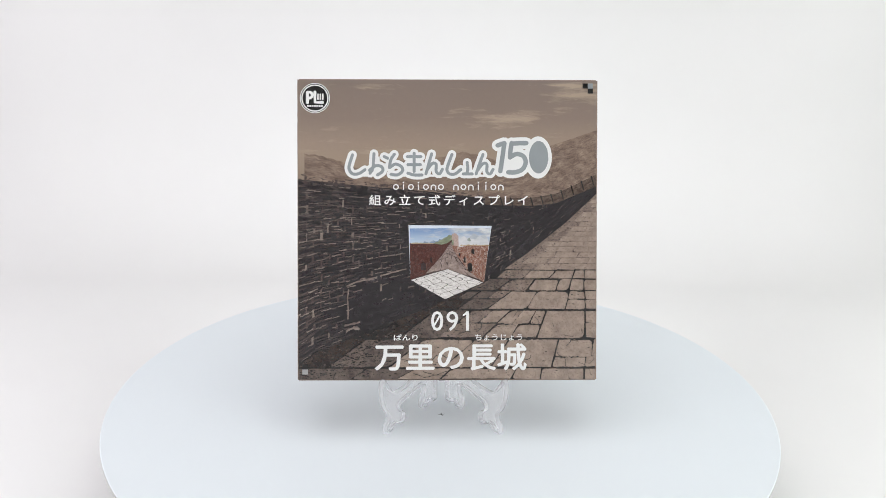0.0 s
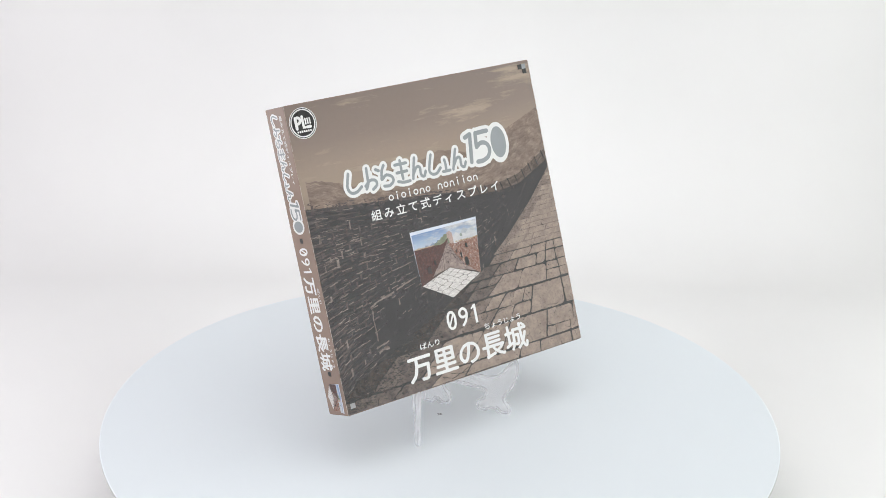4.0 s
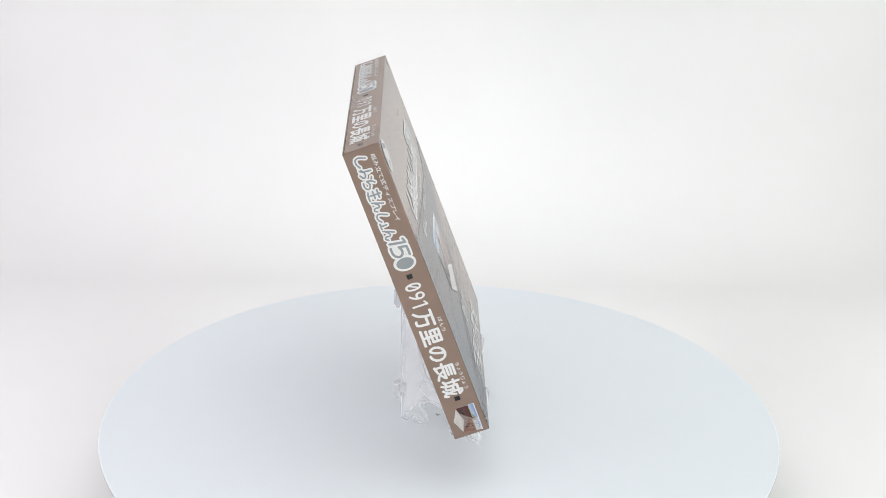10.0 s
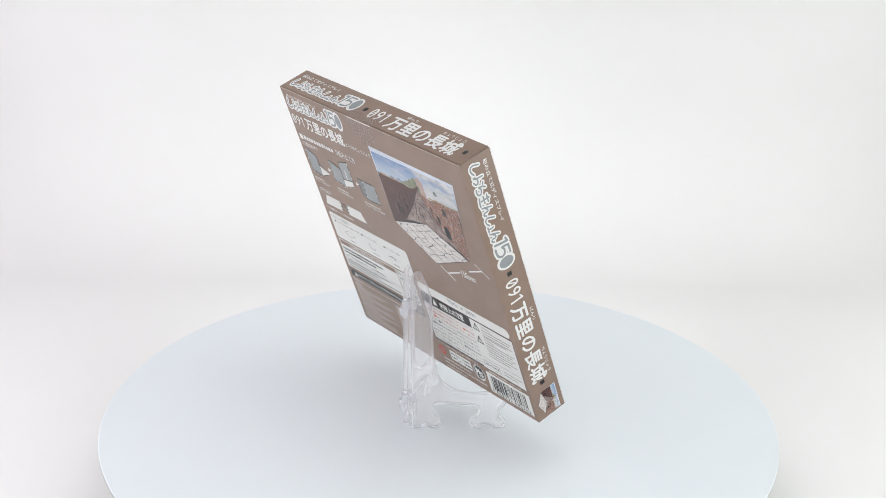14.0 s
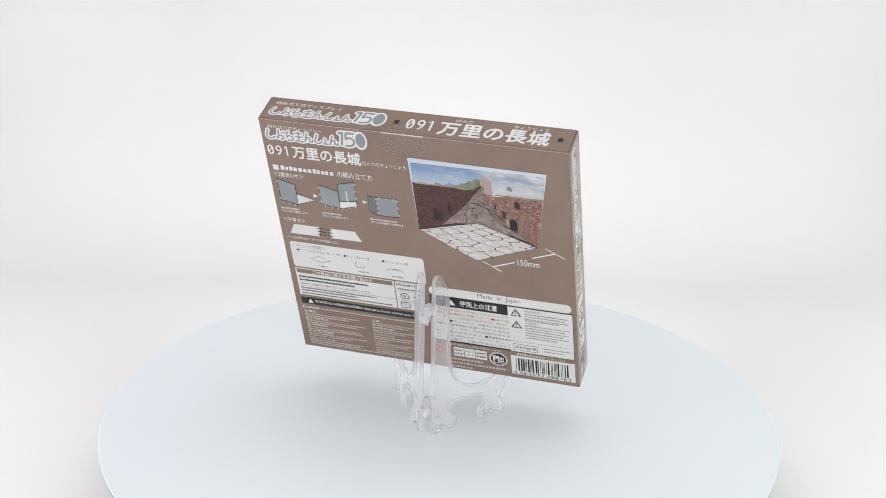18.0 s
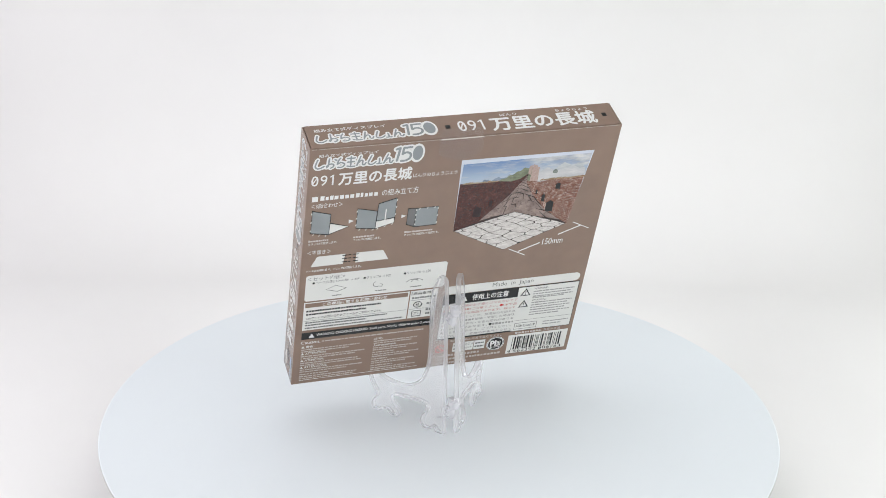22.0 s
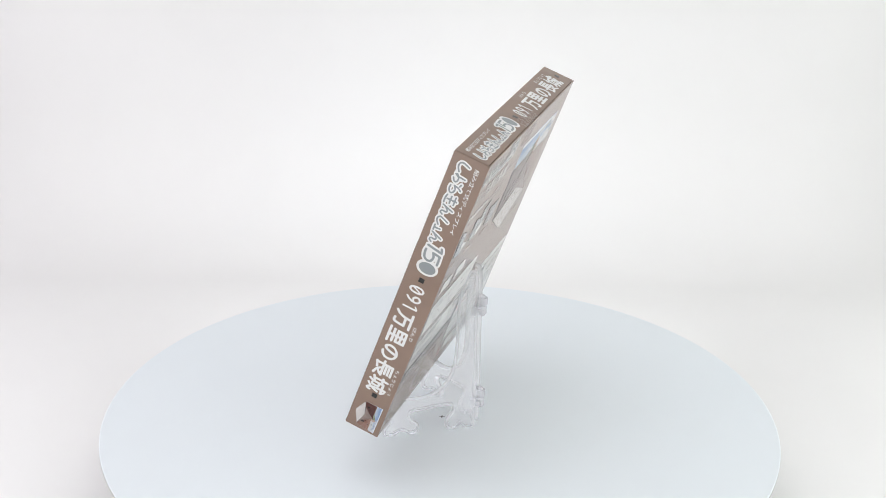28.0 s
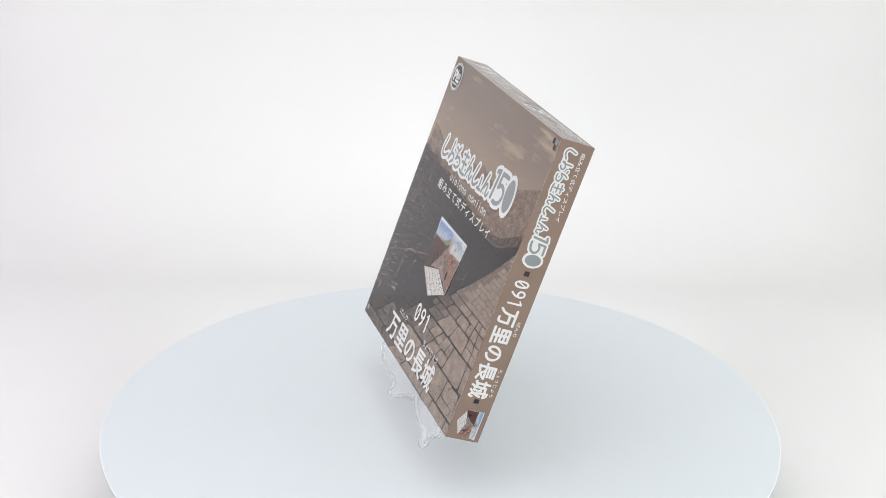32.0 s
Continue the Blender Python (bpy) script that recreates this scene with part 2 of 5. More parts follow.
M_PIC_BUSH = art_ground("print_bush", lin(96, 104, 98), lin(124, 130, 124), lin(150, 156, 150), 14)


# ---- mesh helpers ----
def part(name, bm, material, parent=None, label="", smooth=False):
    """Links a bmesh as one mesh object, under a thing or a part."""
    me = bpy.data.meshes.new(name)
    bm.to_mesh(me)
    bm.free()
    for m in material if isinstance(material, (list, tuple)) else [material]:
        me.materials.append(m)
    if smooth:
        me.shade_smooth()
    ob = new(name, me)
    if parent:
        ob.parent = parent
    if label:
        ob["label"] = label
    return ob


def empty(name, m):
    ob = new(name)
    ob.empty_display_size = 0.02
    ob.matrix_world = m
    return ob


def ring(n, r, a0=0.0, a1=2 * math.pi):
    return [(r * math.cos(a0 + (a1 - a0) * i / n), r * math.sin(a0 + (a1 - a0) * i / n)) for i in range(n)]


def lathe(profile, n=160):
    """A body of revolution about z from (radius, height) pairs."""
    bm = bmesh.new()
    loops = []
    for r, z in profile:
        loops.append([bm.verts.new((0, 0, z))] if r == 0 else [bm.verts.new((x, y, z)) for x, y in ring(n, r)])
    for a, b in zip(loops, loops[1:]):
        for i in range(n):
            j = (i + 1) % n
            if len(a) == 1 and len(b) == 1:
                continue
            if len(a) == 1:
                bm.faces.new((a[0], b[j], b[i]))
            elif len(b) == 1:
                bm.faces.new((a[i], a[j], b[0]))
            else:
                bm.faces.new((a[i], a[j], b[j], b[i]))
    bmesh.ops.recalc_face_normals(bm, faces=bm.faces)
    return bm


def slab(bm, x0, x1, y0, y1, z0, z1, bevel=0.0):
    vs = [bm.verts.new((x, y, z)) for x in (x0, x1) for y in (y0, y1) for z in (z0, z1)]
    fs = [bm.faces.new([vs[i] for i in q]) for q in ((0, 1, 3, 2), (4, 6, 7, 5), (0, 4, 5, 1), (2, 3, 7, 6), (0, 2, 6, 4), (1, 5, 7, 3))]
    if bevel:
        edges = list({e for f in fs for e in f.edges})
        bmesh.ops.bevel(bm, geom=edges, offset=bevel, segments=2, profile=0.6, affect="EDGES")
    return bm


# ---- the photo tent ----
FLOOR_Z, BACK_Y, HALF_W, TOP_Z, FRONT_Y = -0.048, 0.41, 0.52, 0.76, -1.15


def sweep():
    """Floor and back of one paper sheet with a rounded bend between them."""
    bm = bmesh.new()
    r = 0.11
    prof = [(FRONT_Y, FLOOR_Z), (BACK_Y - r, FLOOR_Z)]
    prof += [(BACK_Y - r + r * math.sin(a), FLOOR_Z + r - r * math.cos(a)) for a in (i * math.pi / 24 for i in range(1, 13))]
    prof += [(BACK_Y, TOP_Z)]
    rows = [[bm.verts.new((x, y, z)) for x in (-HALF_W, -HALF_W / 2, 0, HALF_W / 2, HALF_W)] for y, z in prof]
    for a, b in zip(rows, rows[1:]):
        for i in range(4):
            bm.faces.new((a[i], a[i + 1], b[i + 1], b[i]))
    ob = part("backdrop", bm, M_BACKDROP, smooth=True)
    md = ob.modifiers.new("thickness", "SOLIDIFY")
    md.thickness, md.offset = 0.002, -1
    return tagged(ob, "seamless white paper backdrop curving up behind the turntable", "backdrop", kind="structure")


sweep()
# unseen cloth walls and ceiling, added to close the set and bounce light
for name, box in (("bounce_wall_left", (-HALF_W - 0.01, -HALF_W - 0.001, FRONT_Y, BACK_Y + 0.01, FLOOR_Z, TOP_Z)),
                  ("bounce_wall_right", (HALF_W + 0.001, HALF_W + 0.01, FRONT_Y, BACK_Y + 0.01, FLOOR_Z, TOP_Z)),
                  ("bounce_wall_front", (-HALF_W - 0.01, HALF_W + 0.01, FRONT_Y - 0.01, FRONT_Y - 0.001, FLOOR_Z, TOP_Z))):
    tagged(part(name, slab(bmesh.new(), *box), M_TENT), "unseen plain white cloth wall added to bounce light", "wall", kind="structure")
tagged(part("ceiling", slab(bmesh.new(), -HALF_W - 0.01, HALF_W + 0.01, FRONT_Y - 0.01, BACK_Y + 0.01, TOP_Z + 0.002, TOP_Z + 0.012), M_TENT),
       "unseen plain white cloth ceiling added to bounce light", "ceiling", kind="structure")

# ---- the turntable ----
DISC_R = 0.18633
DISC_REST = pose(0.0004, 0.0003, FLOOR_Z)
turntable = tagged(empty("turntable", DISC_REST), "round white turntable with a satin top on a paper floor", "turntable")
zt = -FLOOR_Z
part("disc", lathe([(0, zt), (DISC_R - 0.0006, zt), (DISC_R - 0.0001, zt - 0.0003), (DISC_R - 0.0001, zt - 0.0006)]), M_DISC, turntable)
part("rim", lathe([(DISC_R - 0.0001, zt - 0.0007), (DISC_R, zt - 0.0009), (DISC_R, zt - 0.0016), (DISC_R - 0.0004, zt - 0.0018), (0.15, zt - 0.0036)]), M_EDGE, turntable, "thin grey edge of the disc")
part("base", lathe([(0.0, 0.0), (0.115, 0.0), (0.12, 0.004), (0.12, 0.014), (0.115, 0.018), (0.06, 0.0185), (0.06, zt - 0.004), (0, zt - 0.004)], 96), M_TENT, turntable)
bm = bmesh.new()
for a in (0.25, 0.25 + math.pi / 2):
    d, e = Vector((math.cos(a), math.sin(a), 0)), Vector((-math.sin(a), math.cos(a), 0))
    c = Vector((0.00045, 0.0011, zt + 0.00005 + 0.00002 * a))
    bm.faces.new([bm.verts.new(c + d * (0.0017 * i) + e * (0.00022 * j)) for i, j in ((-1, -1), (1, -1), (1, 1), (-1, 1))])
part("centre_mark", bm, M_MARK, turntable, "small dark pencil cross at the centre")

# ---- the clear easel ----
EASEL_REST = pose(0.001, 0, 0.0)
easel = tagged(empty("display_easel", EASEL_REST), "clear acrylic plate easel of two hinged plates on the turntable", "easel")


def smooth_loop(pts, n):
    """A closed smooth line through the points."""
    out = []
    m = len(pts)
    for i in range(m):
        p0, p1, p2, p3 = (Vector(pts[(i + j) % m]) for j in (-1, 0, 1, 2))
        for s in range(n):
            t = s / n
            out.append(0.5 * ((2 * p1) + (p2 - p0) * t + (2 * p0 - 5 * p1 + 4 * p2 - p3) * t * t + (3 * p1 - p0 - 3 * p2 + p3) * t ** 3))
    return out


EASEL_SIDE = [(-2.0, 91.0), (0.8, 91.6), (1.7, 89.5), (2.9, 86.5), (4.5, 83.5), (5.6, 76.0), (6.2, 62.0), (7.0, 44.0), (9.0, 34.5), (13.4, 26.5), (23.0, 21.0), (33.0, 20.2), (41.0, 22.0),
              (46.6, 29.0), (49.0, 32.8), (50.6, 31.4), (50.4, 25.0), (48.0, 17.0), (44.4, 12.0), (43.6, 8.0), (46.6, 4.0), (46.4, 0.8), (43.0, 0.6), (40.0, 2.6), (36.0, 2.6), (32.6, 0.6), (29.6, 1.6), (29.6, 4.8),
              (33.0, 7.2), (34.2, 10.6), (32.0, 13.6), (24.0, 14.6), (13.0, 15.6), (8.6, 14.4), (8.4, 10.0), (11.2, 6.4), (12.0, 2.6), (9.6, 0.5), (7.0, 1.0), (5.0, 3.0), (2.6, 2.2), (1.4, 0.5), (-1.6, 0.6), (-2.4, 3.0), (-2.7, 30.0), (-2.8, 60.0), (-2.9, 86.0)]


def sheet(line, half):
    """The two faces of a flat sheet inside a closed line, standing in the xz plane."""
    bm = bmesh.new()
    front, rear = ([bm.verts.new((p.x, y, p.y)) for p in line] for y in (-half, half))
    for tri in tessellate_polygon([[Vector((p.x, p.y, 0)) for p in line]]):
        a, b, c = (line[i] for i in tri)
        turn = tri if (b - a).cross(c - a) > 0 else tuple(reversed(tri))
        bm.faces.new([front[i] for i in turn])
        bm.faces.new([rear[i] for i in reversed(turn)])
    return bm


def bead(line, half):
    """The moulded edge that closes a sheet along its outline, thicker than the sheet."""
    bm = bmesh.new()
    m = len(line)
    profile = [(0.0, -half), (0.0, -0.0013), (0.0005, -0.0014), (0.0011, -0.0010), (0.0014, 0.0), (0.0011, 0.0010), (0.0005, 0.0014), (0.0, 0.0013), (0.0, half)]
    rings = []
    for i, p in enumerate(line):
        t = (line[(i + 1) % m] - line[(i - 1) % m]).normalized()
        rings.append([bm.verts.new((p.x - t.y * d, y, p.y + t.x * d)) for d, y in profile])
    for ra, rb in zip(rings, rings[1:] + rings[:1]):
        for q in range(len(profile) - 1):
            bm.faces.new((ra[q], ra[q + 1], rb[q + 1], rb[q]))
    bmesh.ops.recalc_face_normals(bm, faces=bm.faces)
    return bm


outline = [p / 1000 for p in smooth_loop(EASEL_SIDE, 3)]
for sx in (-1, 1):
    ang = math.atan2(-36.0, 24.5 * sx)
    plate_pose = pose(0.0050 * sx, 0.0182, 0) @ Matrix.Rotation(ang, 4, "Z")
    plate = part("side_plate", sheet(outline, 0.0007), M_ACRYLIC, easel, "clear acrylic side plate with a raised edge bead")
    part("edge_bead", bead(outline, 0.0007), M_ACRYLIC_EDGE, plate, "clear rounded edge bead", smooth=True)
    plate.matrix_local = plate_pose


def barrel(radius, depth, segments=20):
    bm = bmesh.new()
    bmesh.ops.create_cone(bm, cap_ends=True, segments=segments, radius1=radius, radius2=radius, depth=depth)
    bmesh.ops.bevel(bm, geom=[e for e in bm.edges if abs(e.verts[0].co.z - e.verts[1].co.z) < 1e-6], offset=0.0004, segments=2, profile=0.6, affect="EDGES")
    return bm


for z in (0.0165, 0.0715):
    hinge = part("hinge", slab(bmesh.new(), -0.0046, 0.0010, -0.0012, 0.0022, -0.0006, 0.0050, 0.0007), M_ACRYLIC_HINGE, easel, "clear moulded hinge block")
    hinge.matrix_local = pose(0, 0.0200, z)
    tab = part("hinge_tab", slab(bmesh.new(), -0.0012, 0.0048, -0.0010, 0.0018, -0.0050, 0.0004, 0.0006), M_ACRYLIC_HINGE, hinge)
    part("hinge_pin", barrel(0.0012, 0.0118), M_ACRYLIC_HINGE, hinge).matrix_local = pose(0, 0.0036, 0)
    for x, dz, h in ((-0.0022, 0.0022, 0.0042), (0.0024, -0.0022, 0.0044)):
        part("knuckle", barrel(0.0023, h), M_ACRYLIC_HINGE, hinge).matrix_local = pose(x * 0.35, 0.0036, dz)
        part("hinge_stop", slab(bmesh.new(), -0.0012, 0.0012, -0.0016, 0.0030, -0.0009, 0.0009, 0.0004), M_ACRYLIC_HINGE, hinge).matrix_local = pose(x * 1.2, 0.0018, dz)

# ---- the carton ----
W, T, HB = 160.0, 18.16, 160.62
BOX_REST = pose(0.00289, -0.02325, 0.03371) @ Matrix.Rotation(-0.35211, 4, "X") @ Matrix.Rotation(-0.00259, 4, "Y")
carton = tagged(empty("product_box", BOX_REST), "flat square brown printed carton leaning back on a clear easel", "box")
HW, HT, HH, LIP = W / 2000, T / 1000, HB / 1000, 0.0007
body = part("card_body", slab(bmesh.new(), -HW, HW, 0, HT, 0.0004, HH - 0.0012, 0.0003), M_CARD, carton, "brown printed card")
part("back_lip", slab(bmesh.new(), -HW, HW, HT - LIP + 0.0002, HT - 0.00001, HH - 0.0014, HH - 0.0001, 0.00015), M_CARD, carton)
for x0, x1 in ((-HW, -HW + LIP - 0.0002), (HW - LIP + 0.0002, HW)):
    part("side_lip", slab(bmesh.new(), x0, x1, 0.0001, HT - LIP, HH - 0.0014, HH - 0.0002, 0.00015), M_CARD, carton)
part("top_flap", slab(bmesh.new(), -HW + LIP + 0.0001, HW - LIP - 0.0001, 0, HT - LIP - 0.0001, HH - 0.0014, HH, 0.00025), M_CARD, carton, "brown tuck flap closing the top")
part("bottom_flap", slab(bmesh.new(), -HW + LIP, HW - LIP, 0.0002, HT - LIP, 0, 0.0006, 0.0002), M_CARD, carton)

FACES = {
    "front": lambda u, v, n: (u, -n, v),
    "back": lambda u, v, n: (-u, T + n, v),
    "top": lambda u, v, n: (-u, T - v, HB + n),
    "left": lambda u, v, n: (-W / 2 - n, T - v, HB - u),
    "right": lambda u, v, n: (W / 2 + n, v, HB - u),
}


def at(face, u, v, layer):
    return Vector(FACES[face](u, v, 0.03 + 0.024 * layer)) / 1000


def poly(bm, face, pts, layer, uvs=None, slot=0):
    f = bm.faces.new([bm.verts.new(at(face, u, v, layer)) for u, v in pts])
    f.material_index = slot
    lay = bm.loops.layers.uv.verify()
    for loop, (u, v) in zip(f.loops, uvs or [(u / 100, v / 100) for u, v in pts]):
        loop[lay].uv = (u, v)
    return f


def rect(u0, v0, u1, v1):
    return [(u0, v0), (u1, v0), (u1, v1), (u0, v1)]


def rounded(u0, v0, u1, v1, r, n=6):
    out = []
    for cx, cy, a in ((u1 - r, v0 + r, -90), (u1 - r, v1 - r, 0), (u0 + r, v1 - r, 90), (u0 + r, v0 + r, 180)):
        out += [(cx + r * math.cos(radians(a + 90 * i / n)), cy + r * math.sin(radians(a + 90 * i / n))) for i in range(n + 1)]
    return out


def ellipse(cu, cv, ru, rv, n=32):
    return [(cu + ru * math.cos(2 * math.pi * i / n), cv + rv * math.sin(2 * math.pi * i / n)) for i in range(n)]


def shape(name, face, polys, material, layer, label="", parent=None):
    """One flat printed part from some polygons."""
    bm = bmesh.new()
    for p in polys:
        poly(bm, face, p, layer)
    return part(name, bm, material, parent or carton, label)


def projective(c):
    """Maps the unit square onto the quad c (four corners in order)."""
    (x0, y0), (x1, y1), (x2, y2), (x3, y3) = c
    dx1, dx2, dx3 = x1 - x2, x3 - x2, x0 - x1 + x2 - x3
    dy1, dy2, dy3 = y1 - y2, y3 - y2, y0 - y1 + y2 - y3
    den = dx1 * dy2 - dx2 * dy1
    g, h = (dx3 * dy2 - dx2 * dy3) / den, (dx1 * dy3 - dx3 * dy1) / den
    a, b, d, e = x1 - x0 + g * x1, x3 - x0 + h * x3, y1 - y0 + g * y1, y3 - y0 + h * y3
    return lambda s, t: ((a * s + b * t + x0) / (g * s + h * t + 1), (d * s + e * t + y0) / (g * s + h * t + 1))


def quad_grid(bm, face, corners, layer, su=1.0, sv=1.0, n=8, slot=0):
    """A quad filled with a grid whose UVs run in perspective over su by sv."""
    f = projective(corners)
    for i in range(n):
        for j in range(n):
            sq = [(i / n, j / n), ((i + 1) / n, j / n), ((i + 1) / n, (j + 1) / n), (i / n, (j + 1) / n)]
            poly(bm, face, [f(s, t) for s, t in sq], layer, [(s * su, t * sv) for s, t in sq], slot)


def lettering(name, body_text, face, u0, v0, u1, v1, material, layer=9, bold=0.0, fat=0.0, space=1.0, label="", parent=None):
    """Flat lettering that fills the box u0, v0 to u1, v1 of a face."""
    cu = bpy.data.curves.new("lettering", "FONT")
    cu.body, cu.resolution_u, cu.offset, cu.space_character = body_text, 3, bold, space
    tmp = new("lettering_draft", cu)
    bpy.context.view_layer.update()
    me = bpy.data.meshes.new_from_object(tmp.evaluated_get(bpy.context.evaluated_depsgraph_get()))
    bpy.data.objects.remove(tmp)
    xs, ys = [v.co.x for v in me.vertices], [v.co.y for v in me.vertices]
    kx, ky = (u1 - u0) / (max(xs) - min(xs)), (v1 - v0) / (max(ys) - min(ys))
    x0, y0 = min(xs), min(ys)
    if fat:
        bm = bmesh.new()
        for i, (dx, dy) in enumerate(((0, 0), (-fat, 0), (fat, 0), (0, fat), (0, -fat))):
            count = len(bm.verts)
            bm.from_mesh(me)
            for v in list(bm.verts)[count:]:
                v.co += Vector((dx, dy, 0.15 * i))
        bm.to_mesh(me)
        bm.free()
    for v in me.vertices:
        v.co = at(face, u0 + (v.co.x - x0) * kx, v0 + (v.co.y - y0) * ky, layer + v.co.z)
    me.materials.clear()
    me.materials.append(material)
    me.name = name
    ob = new(name, me)
    ob.parent = parent or carton
    if label:
        ob["label"] = label
    bpy.data.curves.remove(cu)
    return ob


def bars(name, face, lines, height, material, layer=9, seed=1, dash=(0.7, 2.2), gap=0.25, parent=None):
    """Rows of short bars that stand for writing too small to read. lines: (u0, u1, v)."""
    rng = random.Random(seed)
    bm = bmesh.new()
    for u0, u1, v in lines:
        u = u0
        while u < u1:
            w = min(rng.uniform(*dash), u1 - u)
            if w > 0.15:
                h = height * rng.uniform(0.75, 1.0)
                poly(bm, face, rect(u, v, u + w, v + h), layer)
            u += w + gap * rng.uniform(0.6, 1.5)
    return tagged(part(name, bm, material, parent or carton), kind="stuff")


def stroke(bm, face, pts, width, layer, caps=5):
    """A ribbon of even width with round ends along the points."""
    ps = [Vector(p) for p in pts]
    left, right = [], []
    for i, p in enumerate(ps):
        d = (ps[min(i + 1, len(ps) - 1)] - ps[max(i - 1, 0)]).normalized()
        nrm = Vector((-d.y, d.x)) * (width / 2)
        left.append(p + nrm), right.append(p - nrm)
    rows = [(bm.verts.new(at(face, *q, layer + 0.025 * i)), bm.verts.new(at(face, *p, layer + 0.025 * i))) for i, (p, q) in enumerate(zip(left, right))]
    for (r0, l0), (r1, l1) in zip(rows, rows[1:]):
        bm.faces.new((r0, r1, l1, l0))
    for p, edge, first, lift in ((ps[0], (rows[0][1], rows[0][0]), left[0], 0), (ps[-1], rows[-1], right[-1], 0.025 * (len(ps) - 1))):
        a0 = math.atan2(*(first - p).yx)
        dots = [p + Vector((math.cos(a0 + math.pi * i / caps), math.sin(a0 + math.pi * i / caps))) * (width / 2) for i in range(1, caps)]
        bm.faces.new([edge[0]] + [bm.verts.new(at(face, *q, layer + lift)) for q in dots] + [edge[1]])


def arc(cu, cv, ru, rv, a0, a1, n=10):
    return [(cu + ru * math.cos(radians(a0 + (a1 - a0) * i / n)), cv + rv * math.sin(radians(a0 + (a1 - a0) * i / n))) for i in range(n + 1)]


# front artwork: sky, hills, paving, wall
def between(x, knots):
    for (x0, y0), (x1, y1) in zip(knots, knots[1:]):
        if x <= x1:
            s = (x - x0) / (x1 - x0)
            return y0 + (y1 - y0) * s
    return knots[-1][1]


E0, E1, V0, V1 = -79.6, 79.6, 0.4, 160.2
WALL_TOP = [(-80, 107.5), (-46, 104), (-10, 101), (20, 97.5), (44, 97), (58, 99.4), (67, 103.6), (80, 109.8)]
WALL_LOW = [(-80, 8), (-70, 15), (-46, 25), (-10, 39), (20, 52.5), (42, 67.6), (63, 84.3), (80, 100.3)]
bm = bmesh.new()
poly(bm, "front", rect(E0, V0, E1, V1), 0)
art = part("front_artwork", bm, M_ART_SKY, carton, "sepia print of a brick rampart and a paved way")


def strip(name, top, low, material, layer, u0, u1, n, su, sv, label=""):
    bm = bmesh.new()
    for i in range(n):
        a, b = u0 + (u1 - u0) * i / n, u0 + (u1 - u0) * (i + 1) / n
        p, q = (su * (0.55 * f + 0.45 * f * f) for f in ((a - u0) / (u1 - u0), (b - u0) / (u1 - u0)))
        uv = [(p, 0), (q, 0), (q, sv), (p, sv)]
        poly(bm, "front", [(a, low(a)), (b, low(b)), (b, top(b)), (a, top(a))], layer, uv)
    return part(name, bm, material, art, label)


strip("printed_hill", lambda u: 117.5 + 4.5 * math.exp(-((u - 8) / 12) ** 2) + 0.4 * math.sin(u * 0.9), lambda u: 96, M_ART_FARHILL, 1, -40, 60, 50, 2, 0.6)
strip("printed_hill", lambda u: between(u, [(-80, 121), (-70, 120.5), (-58, 117.3), (-46, 112.8), (-20, 106), (0, 103)]) + 0.3 * math.sin(u * 1.3), lambda u: 98, M_ART_HILL, 2, -76.2, 0, 40, 2, 0.6)
strip("printed_hill", lambda u: between(u, [(5, 101), (20, 109), (40, 117), (50, 124), (64, 128.5), (80, 134)]) + 0.35 * math.sin(u * 1.7), lambda u: 94, M_ART_HILL, 2, 5, E1, 40, 2, 1.0)

VPU, VPV = 90.0, 111.0
bm = bmesh.new()
poly(bm, "front", [(E0, V0), (E1, V0), (E1, 101), (20, 60), (-40, 40), (E0, 30)], 3)
part("printed_paving", bm, M_ART_JOINT, art)
bm = bmesh.new()
poly(bm, "front", [(10, 59.6), (E1, 59.6), (E1, 100), (50, 78)], 3.5)
part("printed_far_ground", bm, M_ART_MID, art)
rng = random.Random(7)
ROWS = [0.4, 6.6, 22.3, 37.9, 48.0, 54.4, 59.2, 62.6, 65.8, 68.8, 71.6, 74.4, 77.2, 79.8, 82.4, 85.0, 87.6, 90.2, 92.6, 95, 97, 99]
# the upright joints of the six nearest courses: low end, high end
JOINTS = (((-52, -43), (-27.8, -17), (-3.6, 2.4), (34.1, 37.1), (49.8, 50.7), (73.4, 73.7)),
          ((-64, -44), (-30.8, -12.7), (-2, 15), (23.5, 32.6), (55.9, 59.5), (90, 90)),
          ((-40, -20), (-26, -7), (-5, 13), (19, 33.5), (47.7, 53.1), (74, 74)),
          ((-26, -12), (-12, 2), (5.4, 17.5), (21.1, 34.1), (42.6, 47.7), (63.1, 65.2), (74, 73.4)),
          ((-8, 0), (12, 20), (26.6, 34.1), (42.3, 46.8), (57.7, 60.1), (64.9, 66.4), (73.2, 73)),
          ((6, 12), (26, 31), (40.2, 44.7), (54.3, 58.3), (66.7, 68.2), (73.4, 73.4)))


def eb_len(p, b):
    return (b - p).length


